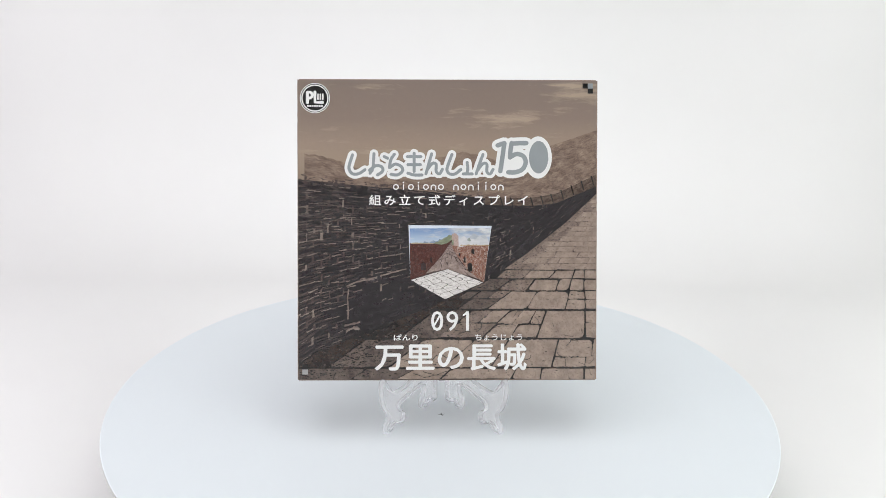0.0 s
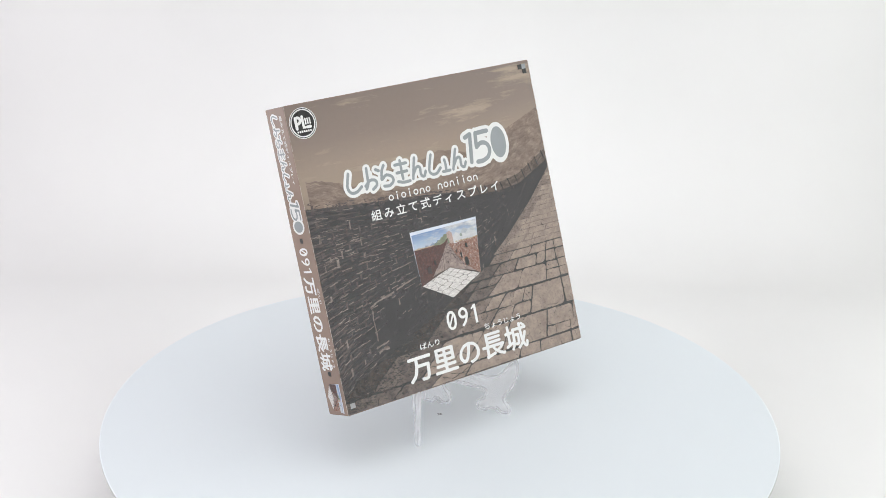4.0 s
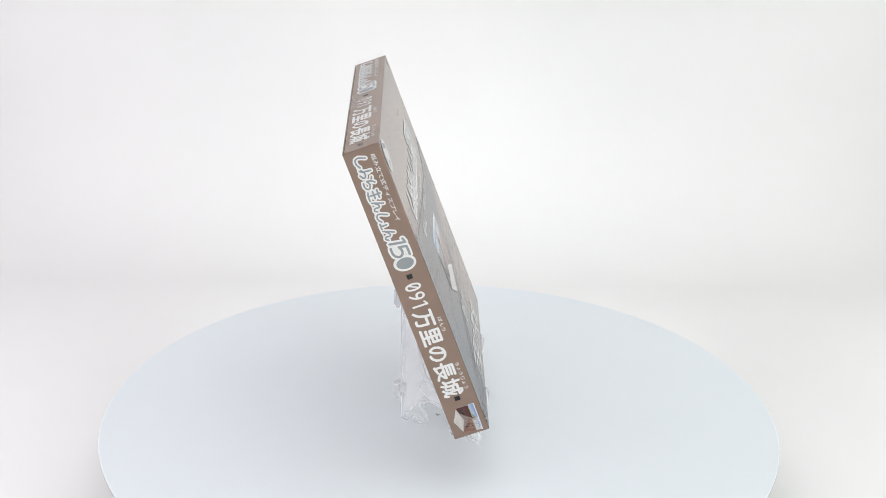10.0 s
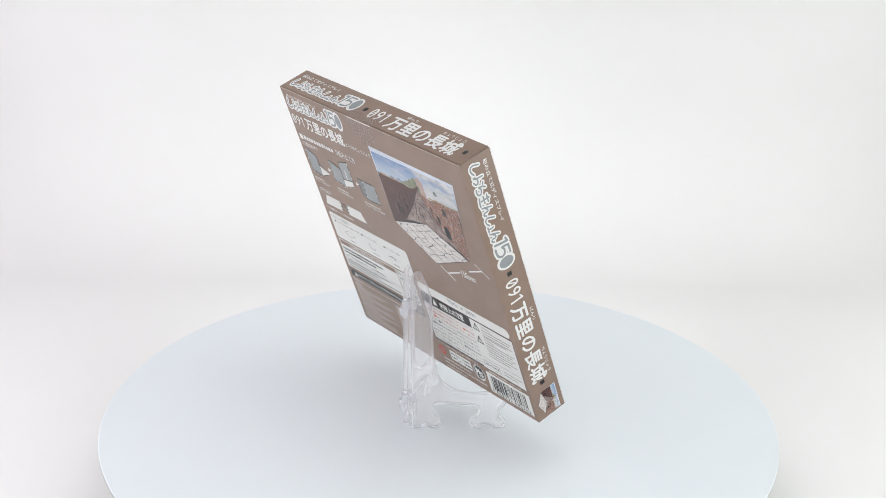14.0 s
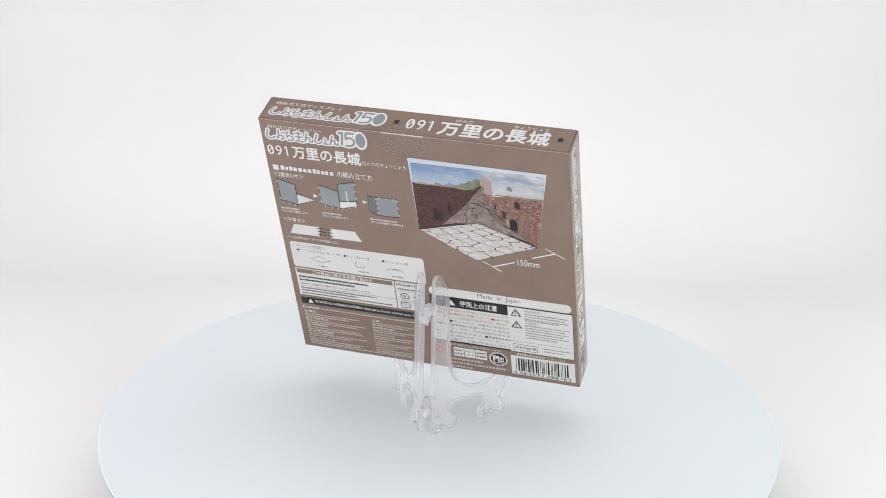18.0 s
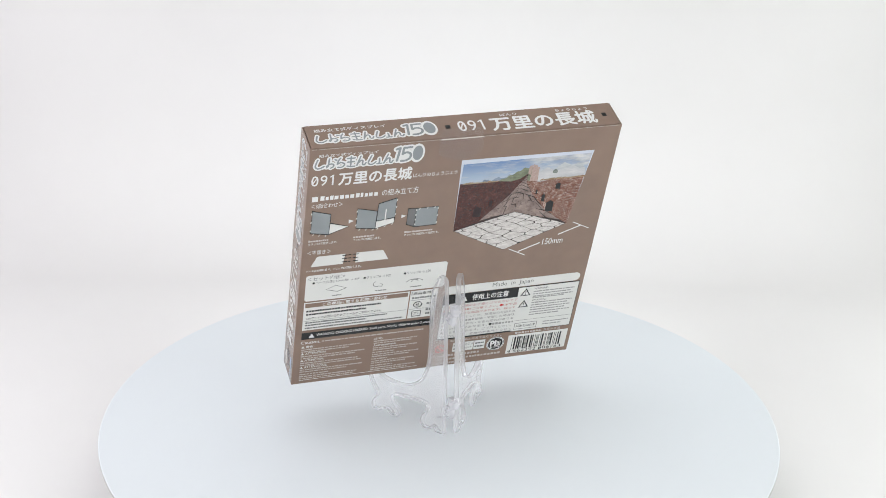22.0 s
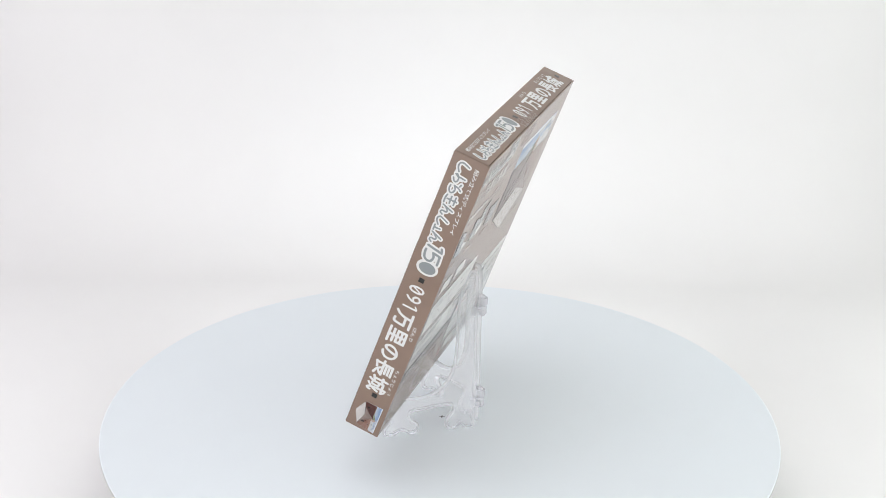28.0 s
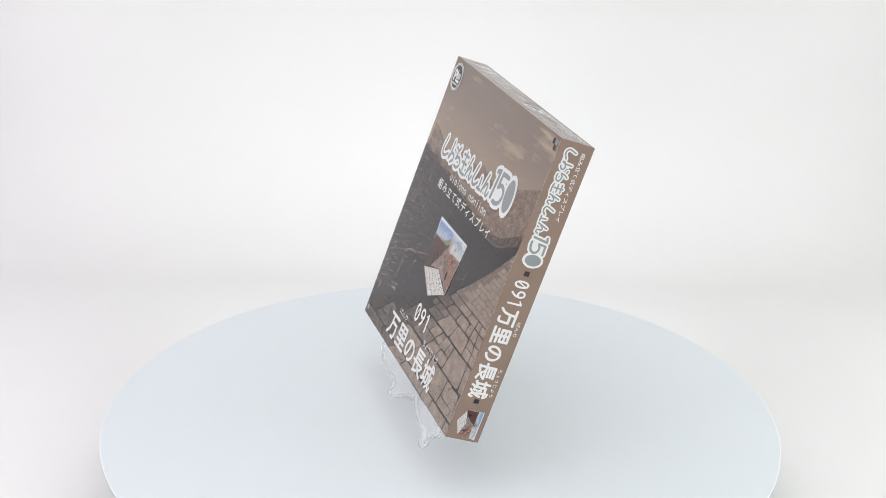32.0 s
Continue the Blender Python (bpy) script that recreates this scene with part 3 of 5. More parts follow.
def slab_outline(crn, rng, wobble):
    """A drawn flagstone: four corners, rounded unevenly, with uneven edges."""
    pts = []
    for i in range(4):
        p, a, b = Vector(crn[i]), Vector(crn[i - 1]), Vector(crn[(i + 1) % 4])
        ea, eb = a - p, b - p
        r = min(0.24 * ea.length, 0.24 * eb.length, 2.4) * (rng.uniform(0.05, 0.4) if rng.random() < 0.75 else 1.0)
        ea.normalize(), eb.normalize()
        pts += [p + ea * r, p + (ea + eb) * r * 0.32, p + eb * r]
        steps = max(2, min(9, int(eb_len(p, b) / 1.6)))
        for j in range(steps):
            q = p.lerp(b, 0.3 + 0.4 * (j + 0.5) / steps)
            pts.append(q + Vector((rng.uniform(-1, 1) * 0.5, rng.uniform(-1, 1))) * wobble)
    return [(min(max(q[0], E0), E1), min(max(q[1], V0), V1)) for q in pts]


far = [bmesh.new() for i in range(4)]
TONES = (M_ART_STONE, M_ART_MID, M_ART_SHADE, M_ART_DEEP)


def flagstone(crn, wobble, mid, single):
    pts = slab_outline(crn, rng, wobble)
    cu = sum(q[0] for q in pts) / len(pts)
    if max(q[0] for q in pts) - min(q[0] for q in pts) < 0.4:
        return
    near = between(cu, WALL_LOW) - mid
    if near < -3:
        return
    depth = near - 0.16 * (60 - cu) + rng.uniform(-2.5, 2.5)
    tone = 3 if depth < -4 else 2 if depth < 4 else 1 if depth < 14 else 0
    if mid < 8:
        tone = 2 if cu < -20 else min(tone, 1)
    k0 = rng.uniform(0, 5)
    uvs = [(q[0] / 40 + k0, q[1] / 40) for q in pts]
    if not single:
        tone = 0 if depth > 6 else 1
    if single:
        bm = bmesh.new()
        poly(bm, "front", pts, 4, uvs)
        part("printed_stone", bm, TONES[tone], art)
    else:
        poly(far[tone], "front", pts, 4, uvs)


for row, joints in enumerate(JOINTS):
    v0, v1 = ROWS[row:row + 2]
    g = 0.030 * (v1 - v0) + 0.10
    ends = ((-92, -86),) + joints + ((96, 94),)
    for (a0, a1), (b0, b1) in zip(ends, ends[1:]):
        cells = [(0, 1, 0, 1)]
        if row == 1 and a0 > 50:
            cells = [(0, 0.52, 0, 0.38), (0.52, 1, 0, 0.40), (0, 0.62, 0.38, 1), (0.62, 1, 0.40, 1)]
        elif row == 2 and 15 < a0 < 40:
            cells = [(0, 0.5, 0, 0.5), (0.5, 1, 0, 0.5), (0, 0.36, 0.5, 1), (0.36, 0.72, 0.5, 1), (0.72, 1, 0.5, 1)]
        elif row == 2 and a0 > 70:
            cells = [(0, 1, 0, 0.56), (0, 1, 0.56, 1)]
        elif row == 3 and a0 > 60:
            cells = [(0, 1, 0, 0.55), (0, 1, 0.55, 1)]
        elif row > 1 and a0 < 10 and rng.random() < 0.6:
            c = rng.uniform(0.4, 0.6)
            cells = [(0, 1, 0, c), (0, 0.55, c, 1), (0.55, 1, c, 1)]
        for p0, p1, q0, q1 in cells:
            crn = []
            for p, q, sign, up in ((p0, q0, 1, 1), (p1, q0, -1, 1), (p1, q1, -1, -1), (p0, q1, 1, -1)):
                low, high = a0 + (b0 - a0) * p, a1 + (b1 - a1) * p
                edge = g if q in (0, 1) else 0.2
                slit = (0.08 + 0.0036 * (VPV - v0)) if p in (0, 1) else 0.18
                crn.append((low + (high - low) * q + sign * slit + rng.uniform(-0.3, 0.3), v0 + (v1 - v0) * q + up * edge + rng.uniform(-0.25, 0.25)))
            flagstone(crn, 0.02 * (v1 - v0), (v0 + v1) / 2, True)
for v0, v1 in zip(ROWS[6:], ROWS[7:]):
    g = 0.05 * (v1 - v0) + 0.02
    at_s = -1.9 + rng.uniform(0, 0.22)
    while at_s < 0.2:
        w = 0.24 * rng.uniform(0.5, 1.4)
        crn = []
        for t, v, side in ((at_s, v0 + g, 0.5), (at_s + w, v0 + g, -0.5), (at_s + w, v1 - g, -0.5), (at_s, v1 - g, 0.5)):
            gap = (0.04 + 0.005 * (VPV - v)) * side
            crn.append((VPU + (t + rng.uniform(-0.016, 0.016)) * (VPV - v) + gap, v + rng.uniform(-1.0, 1.0) * g))
        flagstone(crn, 0.026 * (v1 - v0), (v0 + v1) / 2, False)
        at_s += w
for bm, m in zip(far, TONES):
    tagged(part("printed_far_paving", bm, m, art), kind="stuff")
bm = bmesh.new()
for i in range(70):
    u, v = rng.uniform(-60, 78), rng.uniform(2, 58)
    if v > between(u, WALL_LOW) - 4:
        continue
    size = 0.35 + 0.65 * (1 - v / 60)
    line, a = [(u, v)], rng.uniform(0, 6.3)
    for j in range(rng.randint(3, 12)):
        a += rng.uniform(-0.55, 0.55)
        p = line[-1]
        line.append((min(max(p[0] + 1.3 * size * math.cos(a), E0), E1), min(max(p[1] + 0.8 * size * math.sin(a), V0), 60)))
    stroke(bm, "front", line, rng.uniform(0.16, 0.42) * size, 4.6 + 0.0008 * i)
tagged(part("printed_cracks", bm, M_ART_JOINT, art), kind="stuff")

def specks(name, material, layer, count, seed, where):
    """Small ragged drawn flecks, wider than high."""
    rng = random.Random(seed)
    bm = bmesh.new()
    while count:
        u, v = rng.uniform(E0 + 1, E1 - 1), rng.uniform(1, 100)
        w = where(u, v, rng)
        if not w:
            continue
        count -= 1
        w *= rng.uniform(0.3, 1.2)
        n = rng.randint(5, 7)
        pts = [(u + w * rng.uniform(0.5, 1.2) * math.cos(6.283 * i / n), v + 0.26 * w * rng.uniform(0.4, 1.3) * math.sin(6.283 * i / n)) for i in range(n)]
        poly(bm, "front", [(min(max(a, E0), E1), min(max(b, V0), V1)) for a, b in pts], layer + 0.0008 * count)
    return tagged(part(name, bm, material, art), kind="stuff")


def shade_flecks(u, v, rng):
    depth = between(u, WALL_LOW) - v
    if depth < -2 or v > 96:
        return 0
    chance = math.exp(-max(0, depth - 0.16 * (60 - u) + 6) / 7.5)
    return (0.4 + 0.6 * (1 - v / 100)) if rng.random() < max(chance, 0.02) else 0


def light_flecks(u, v, rng):
    depth = between(u, WALL_LOW) - v
    if depth < 1 or v > 90 or depth - 0.16 * (60 - u) > 8:
        return 0
    return 0.3 + 0.5 * (1 - v / 100)


specks("printed_dark_grit", M_ART_JOINT, 4.80, 1900, 21, shade_flecks)
specks("printed_pale_grit", M_ART_SHADE, 4.72, 420, 22, light_flecks)
strip("printed_wall", lambda u: between(u, WALL_TOP), lambda u: between(u, WALL_LOW), M_ART_WALL, 5, E0, E1, 90, 1.9, 1.15)


def at_wall(u, k):
    """A point of the rampart: along it, and up it from 0 to 1."""
    low, top = between(u, WALL_LOW), between(u, WALL_TOP)
    return (min(max(u, E0), E1), min(max(low + (top - low) * k, V0), V1))


def ragged(bm, line, wide, layer, rng):
    """A drawn fragment of a joint along a line, of uneven width."""
    up = [(x + rng.uniform(-0.2, 0.2), y + wide * rng.uniform(0.15, 0.8)) for x, y in line]
    down = [(x + rng.uniform(-0.2, 0.2), y - wide * rng.uniform(0.15, 0.8)) for x, y in reversed(line)]
    pts = [(min(max(x, E0), E1), min(max(y, V0), V1)) for x, y in [line[0]] + up + [line[-1]] + down]
    poly(bm, "front", pts, layer)


def wall_joints():
    """Broken pale joints along the courses, dense at the near end, none in the dark doorway."""
    rng = random.Random(31)
    pale, dull = bmesh.new(), bmesh.new()
    courses, count = 25, 0
    for c in range(courses):
        k = (c + 0.5) / courses
        u = -84 + (4 if c % 2 else 0)
        while u < 76:
            size = 8.5 - 4.6 * (u + 80) / 160
            x, y = at_wall(u + size / 2, k)
            share = between(u, [(-90, 0.88), (-46, 0.72), (-22, 0.36), (0, 0.16), (40, 0.12), (80, 0.03)])
            share *= 1 if 0.1 < k < 0.93 else 0.55
            if k > 0.86:
                share *= 0.6
            if ((x + 39) / 14) ** 2 + ((y - 38) / 15) ** 2 < 1 or (x > -45 and y < 46 and u < -8):
                share *= 0.06
            if abs(x - 29) < 6 and 48 < y < 80:
                share = 0.5
            h = 1 / courses
            for bit in range(2):
                if rng.random() < share:
                    count += 1
                    a = u + size * (0.5 * bit + rng.uniform(0, 0.2))
                    b = a + size * rng.uniform(0.25, 0.62)
                    n = 4
                    slip = h * rng.uniform(-0.3, 0.3)
                    line = [at_wall(a + (b - a) * i / n, k + slip + h * rng.uniform(-0.06, 0.06)) for i in range(n + 1)]
                    bm = pale if rng.random() < between(u, [(-90, 0.8), (-30, 0.55), (0, 0.3), (80, 0.2)]) else dull
                    ragged(bm, line, rng.uniform(0.22, 0.72) * between(u, [(-80, 1.0), (80, 0.45)]), 5.3 + 0.0006 * count, rng)
            if rng.random() < share * 0.7:
                count += 1
                a = u + rng.uniform(-0.6, 0.6)
                w = rng.uniform(0.3, 0.9) * between(u, [(-80, 1.0), (80, 0.5)])
                q0, q1 = k - h * rng.uniform(0, 0.2), k + h * rng.uniform(0.6, 1.1)
                pts = [at_wall(a - w, q0), at_wall(a + w, q0), at_wall(a + w * rng.uniform(0.3, 1), (q0 + q1) / 2), at_wall(a + w * rng.uniform(0.5, 1.5), q1), at_wall(a - w * rng.uniform(0.3, 1.2), q1), at_wall(a - w * rng.uniform(0.2, 1), (q0 + q1) / 2)]
                poly(pale if rng.random() < 0.2 else dull, "front", pts, 5.3 + 0.0006 * count)
            u += size
    # thin parallel hatching on the upper near end
    for i in range(230):
        u, k = rng.uniform(-80, -30), rng.uniform(0.62, 0.99)
        if rng.random() > between(u, [(-80, 1.0), (-30, 0.15)]):
            continue
        b = u + rng.uniform(2, 8)
        ragged(dull if i % 3 else pale, [at_wall(u + (b - u) * j / 4, k + rng.uniform(-0.002, 0.002)) for j in range(5)], rng.uniform(0.14, 0.34), 5.6 + 0.0006 * i, rng)
    for i in range(150):
        u = rng.uniform(-79, 20)
        k = 1 + rng.uniform(-0.02, 0.03)
        ragged(dull, [at_wall(u + rng.uniform(0.4, 1.4) * j, k + rng.uniform(-0.004, 0.004)) for j in range(3)], rng.uniform(0.2, 0.7), 6.2 + 0.0006 * i, rng)
    # the rim of the dark doorway
    for line, wide in (([(-53.2, 33), (-53.0, 38), (-53.4, 44), (-52.6, 50)], 0.7), ([(-54, 50.5), (-48, 52.8), (-42, 54.2), (-36, 55.6)], 1.0), ([(-36, 55.8), (-28, 58.2), (-20, 60.2)], 0.7),
                       ([(-55, 29.5), (-50, 30.5), (-45.5, 31.6)], 0.9), ([(-54, 26.6), (-50, 28.2), (-46, 27.6)], 1.5)):
        fine = [Vector(p).lerp(Vector(q), i / 4) for p, q in zip(line, line[1:]) for i in range(4)]
        if abs(line[0][0] - line[-1][0]) < 2:
            for a, b in zip(fine, fine[1:]):
                stroke(pale, "front", [tuple(a), tuple(b)], wide * rng.uniform(0.5, 1.3), 5.9)
        else:
            ragged(pale, [tuple(p) for p in fine], wide, 5.9, rng)
    tagged(part("printed_pale_joints", pale, M_ART_PALE, art), kind="stuff")
    tagged(part("printed_dull_joints", dull, M_ART_DULL, art), kind="stuff")


wall_joints()
strip("printed_coping", lambda u: between(u, WALL_TOP) + 0.6, lambda u: between(u, WALL_TOP) - 3.6 - 2.0 * max(0, (u - 40) / 40), M_ART_CAP, 6, 20, E1, 30, 2, 0.22)
bm = bmesh.new()
for i in range(11):
    u = 24 + i * 5.4
    v = between(u, WALL_TOP)
    poly(bm, "front", [(u, v - 4.5), (u + 0.5, v - 4.5), (u - 0.9, v + 0.7), (u - 1.6, v + 0.7)], 7)
part("coping_joints", bm, M_DARK, art)

# the small picture of a folded display, printed on four faces
def picture(face, u0, v0, u1, v1, layer, detail=True):
    """The printed diorama: sky, two ramparts, the way and the paved floor, in the box u0, v0 to u1, v1."""
    P = lambda s, t: (u0 + s * (u1 - u0), v0 + t * (v1 - v0))
    Q = lambda *ps: [P(*p) for p in ps]
    bm = bmesh.new()
    poly(bm, face, Q((0.0, 1.0), (0.022, 0.263), (0.44, 0.0), (0.907, 0.227), (1.0, 0.99)), layer)
    pic = part("picture", bm, M_LIGHTBLUE, carton, "small colour picture of a rampart display")

    bm = bmesh.new()
    poly(bm, face, Q((0.014, 0.72), (0.022, 0.263), (0.44, 0.0), (0.907, 0.227), (0.965, 0.72)), layer + 0.6)
    part("printed_ground", bm, M_PIC_JOINT, pic)

    def patch(name, quads, mats, lay):
        bm = bmesh.new()
        for c, su, sv, slot in quads:
            quad_grid(bm, face, Q(*c), lay, su, sv, 7, slot)
        return part(name, bm, mats, pic)

    patch("printed_sky", [(((0.014, 0.66), (0.962, 0.66), (0.987, 0.962), (0.018, 0.955)), 1.0, 0.6, 0)], [M_PIC_SKY], layer + 1)
    bm = bmesh.new()
    n = 24
    for i in range(n):
        a, b = 0.18 + 0.36 * i / n, 0.18 + 0.36 * (i + 1) / n
        f = lambda s: 0.768 + 0.07 * ((s - 0.18) / 0.36) ** 1.3 + 0.012 * math.sin(s * 70) + 0.006 * math.sin(s * 173)
        poly(bm, face, Q((a, 0.7), (b, 0.7), (b, f(b)), (a, f(a))), layer + 2, slot=0)
    for i in range(n):
        a, b = 0.28 + 0.27 * i / n, 0.28 + 0.27 * (i + 1) / n
        f = lambda s: 0.752 + 0.116 * min(1, max(0, (s - 0.28) / 0.21)) ** 1.3 + 0.006 * math.sin(s * 120)
        poly(bm, face, Q((a, 0.7), (b, 0.7), (b, f(b)), (a, f(a))), layer + 2.4, slot=1)
    for i in range(n):
        a, b = 0.66 + 0.30 * i / n, 0.66 + 0.30 * (i + 1) / n
        f = lambda s: 0.785 + 0.10 * math.exp(-((s - 0.79) / 0.07) ** 2) + 0.075 * math.exp(-((s - 0.91) / 0.05) ** 2) + 0.004 * math.sin(s * 130)
        poly(bm, face, Q((a, 0.7), (b, 0.7), (b, f(b)), (a, f(a))), layer + 2, slot=2)
    for i in range(n):
        a, b = 0.58 + 0.38 * i / n, 0.58 + 0.38 * (i + 1) / n
        f = lambda s: 0.825 + 0.018 * math.sin(s * 31) + 0.010 * math.sin(s * 67 + 1)
        poly(bm, face, Q((a, 0.69), (b, 0.69), (b, f(b)), (a, f(a))), layer + 2.3, slot=3)
    poly(bm, face, Q((0.712, 0.785), (0.742, 0.78), (0.752, 0.80), (0.738, 0.822), (0.722, 0.826), (0.708, 0.808)), layer + 2.6, slot=4)
    part("printed_hill", bm, [M_PIC_BLUEHILL, M_PIC_HILL, M_PIC_FARHILL, M_PIC_MIST, M_PIC_BUSH], pic)
    patch("printed_rampart", [(((0.022, 0.262), (0.22, 0.342), (0.284, 0.756), (0.014, 0.757)), 0.9, 1.1, 0),
                              (((0.22, 0.342), (0.375, 0.56), (0.40, 0.738), (0.284, 0.756)), 0.7, 1.0, 0),
                              (((0.375, 0.56), (0.468, 0.67), (0.466, 0.757), (0.40, 0.738)), 0.5, 0.6, 0),
                              (((0.468, 0.67), (0.515, 0.755), (0.527, 0.808), (0.466, 0.757)), 0.3, 0.4, 0)], [M_PIC_RED, M_PIC_BROWN], layer + 3)
    patch("printed_rampart", [(((0.522, 0.715), (0.583, 0.585), (0.622, 0.708), (0.528, 0.732)), 0.4, 0.6, 1),
                              (((0.583, 0.585), (0.70, 0.418), (0.75, 0.728), (0.622, 0.708)), 0.6, 1.0, 1),
                              (((0.70, 0.418), (0.818, 0.298), (0.87, 0.732), (0.75, 0.728)), 0.5, 1.1, 1),
                              (((0.818, 0.298), (0.91, 0.228), (0.965, 0.738), (0.87, 0.732)), 0.4, 1.1, 1)], [M_PIC_RED, M_PIC_BROWN], layer + 5.6)
    bm = bmesh.new()
    rng = random.Random(5)
    for i in range(26):
        a, t = (0.03 + 0.24 * i / 12, 0.752) if i < 13 else (0.62 + 0.32 * (i - 13) / 12, 0.724)
        poly(bm, face, Q((a, t - 0.004), (a + 0.026, t - 0.004), (a + 0.03 + rng.uniform(0, 0.02), t + 0.006 + rng.uniform(0, 0.014)), (a + 0.005, t + 0.006)), layer + (3.6 if i < 13 else 5.8))
    tagged(part("printed_grass", bm, M_PIC_GRASS, pic), kind="stuff")
    bm = bmesh.new()
    base = [(0.205, 0.347), (0.295, 0.368), (0.385, 0.389), (0.476, 0.408), (0.605, 0.362), (0.735, 0.316), (0.865, 0.268)]
    top = Vector((0.524, 0.81))

    def way(a, w):
        """A place on the way: a from its left edge to its right, 0 to 6, w from its foot to its far end."""
        i = int(min(a, 5.999))
        p = Vector(base[i]).lerp(Vector(base[i + 1]), a - i).lerp(top, w)
        p.x += (0.025 - 0.11 * a / 6) * math.sin(math.pi * min(max(w, 0), 1)) ** 0.7
        return p

    for i in range(20):
        for a in (0, 3):
            poly(bm, face, Q(way(a, i / 20), way(a + 3, i / 20), way(a + 3, (i + 1) / 20), way(a, (i + 1) / 20)), layer + 4, slot=0)
    poly(bm, face, Q((0.022, 0.263), (0.44, 0.0), (0.907, 0.227), (0.476, 0.41)), layer + 4, slot=0)
    part("printed_joints", bm, M_PIC_JOINT, pic)
    rng = random.Random(3)
    bm = bmesh.new()

    def stones(corners, n, slot):
        """Uneven flagstones: the cells round scattered points, drawn a little apart."""
        f = projective(Q(*corners))
        pts = []
        for j in range(-n, n + 1):
            for i in range(-1, n + 2):
                q, r = (i + 0.5 * (j % 2) + rng.uniform(-0.22, 0.22)) * 1.75 / n, (j + rng.uniform(-0.14, 0.14)) * 1.0 / n
                pts.append(((q - r) / 2, (q + r) / 2))
        for x, y in pts:
            cell = [(0.004, 0.004), (0.996, 0.004), (0.996, 0.996), (0.004, 0.996)]
            for a, b in pts:
                if (a, b) == (x, y) or abs(a - x) + abs(b - y) > 5.0 / n:
                    continue
                mx, my, dx, dy = (a + x) / 2, (b + y) / 2, a - x, b - y
                side = [(px - mx) * dx + (py - my) * dy for px, py in cell]
                out = []
                for q in range(len(cell)):
                    (p0, s0), (p1, s1) = (cell[q], side[q]), (cell[(q + 1) % len(cell)], side[(q + 1) % len(cell)])
                    if s0 <= 0:
                        out.append(p0)
                    if (s0 <= 0) != (s1 <= 0):
                        t = s0 / (s0 - s1)
                        out.append((p0[0] + (p1[0] - p0[0]) * t, p0[1] + (p1[1] - p0[1]) * t))
                cell = out
                if len(cell) < 3:
                    break
            if len(cell) < 3:
                continue
            cx, cy = sum(p[0] for p in cell) / len(cell), sum(p[1] for p in cell) / len(cell)
            size = max(max(abs(p[0] - cx), abs(p[1] - cy)) for p in cell)
            if size < 0.02:
                continue
            shrink = 1 - 0.0055 * rng.uniform(0.6, 1.7) / size
            q = []
            for i in range(len(cell)):
                p, a, b = Vector(cell[i]), Vector(cell[i - 1]), Vector(cell[(i + 1) % len(cell)])
                for v in (p.lerp(a, 0.09), p.lerp(b, 0.09)):
                    q.append((cx + (v.x - cx) * shrink + rng.uniform(-0.003, 0.003), cy + (v.y - cy) * shrink + rng.uniform(-0.003, 0.003)))
            poly(bm, face, [f(min(max(p[0], 0), 1), min(max(p[1], 0), 1)) for p in q], layer + 5, [(p[0] * 2, p[1] * 2) for p in q], slot)

    stones(((0.022, 0.263), (0.44, 0.0), (0.907, 0.227), (0.476, 0.41)), 5, 0)
    for r in range(11):
        w0, w1 = 1 - 0.78 ** r + 0.007, 1 - 0.78 ** (r + 1) - 0.006 * (r < 6)
        shift = 0.5 * (r % 2)
        for i in range(7):
            a, b = max(i - shift, 0) + 0.035, min(i + 1 - shift, 6) - 0.035
            if b - a < 0.3:
                continue
            near = 1 - w0
            sh = lambda: Vector((rng.uniform(-1, 1) * 0.008, rng.uniform(-1, 1) * 0.007)) * near
            q = [way(a, w0) + sh(), way(b, w0) + sh(), way(b, w1) + sh(), way(a, w1) + sh()]
            if a < 3 < b:
                q.insert(1, way(3, w0)), q.insert(4, way(3, w1))
            poly(bm, face, [P(*p) for p in q], layer + 5, [(p[0] * 2, p[1] * 2) for p in q], 1)
    tagged(part("printed_paving", bm, [M_PIC_PAVE, M_PIC_ROAD], pic), kind="stuff")
    bm = bmesh.new()
    for c in (((0.542, 0.715), (0.604, 0.712), (0.600, 0.862), (0.546, 0.866)), ((0.520, 0.805), (0.541, 0.79), (0.545, 0.888), (0.522, 0.882)),
              ((0.546, 0.867), (0.590, 0.863), (0.578, 0.884), (0.549, 0.897))):
        quad_grid(bm, face, Q(*c), layer + 4.3, 0.5, 0.6, 4)
    part("printed_tower", bm, M_PIC_TOWER, pic)
    for s, t, w, h in ((0.757, 0.62, 0.036, 0.06), (0.71, 0.385, 0.058, 0.115), (0.662, 0.50, 0.026, 0.075), (0.607, 0.585, 0.014, 0.045), (0.15, 0.40, 0.06, 0.1), (0.26, 0.50, 0.025, 0.06)):
        bm = bmesh.new()
        e = 0.008
        poly(bm, face, [P(s - e, t), P(s + w + e, t - 0.01), P(s + w + e, t + h * 0.82), P(s + w / 2, t + h + 0.02), P(s - e, t + h * 0.82)], layer + 5.9)
        part("printed_arch", bm, M_PIC_BROWN if s > 0.5 else M_PIC_RED, pic)
        bm = bmesh.new()
        poly(bm, face, [P(s, t), P(s + w, t - 0.01), P(s + w, t + h * 0.8), P(s + w / 2, t + h), P(s, t + h * 0.8)], layer + 6.2)
        part("printed_opening", bm, M_PIC_DARK if s > 0.5 else M_PIC_DIM, pic)
    return pic


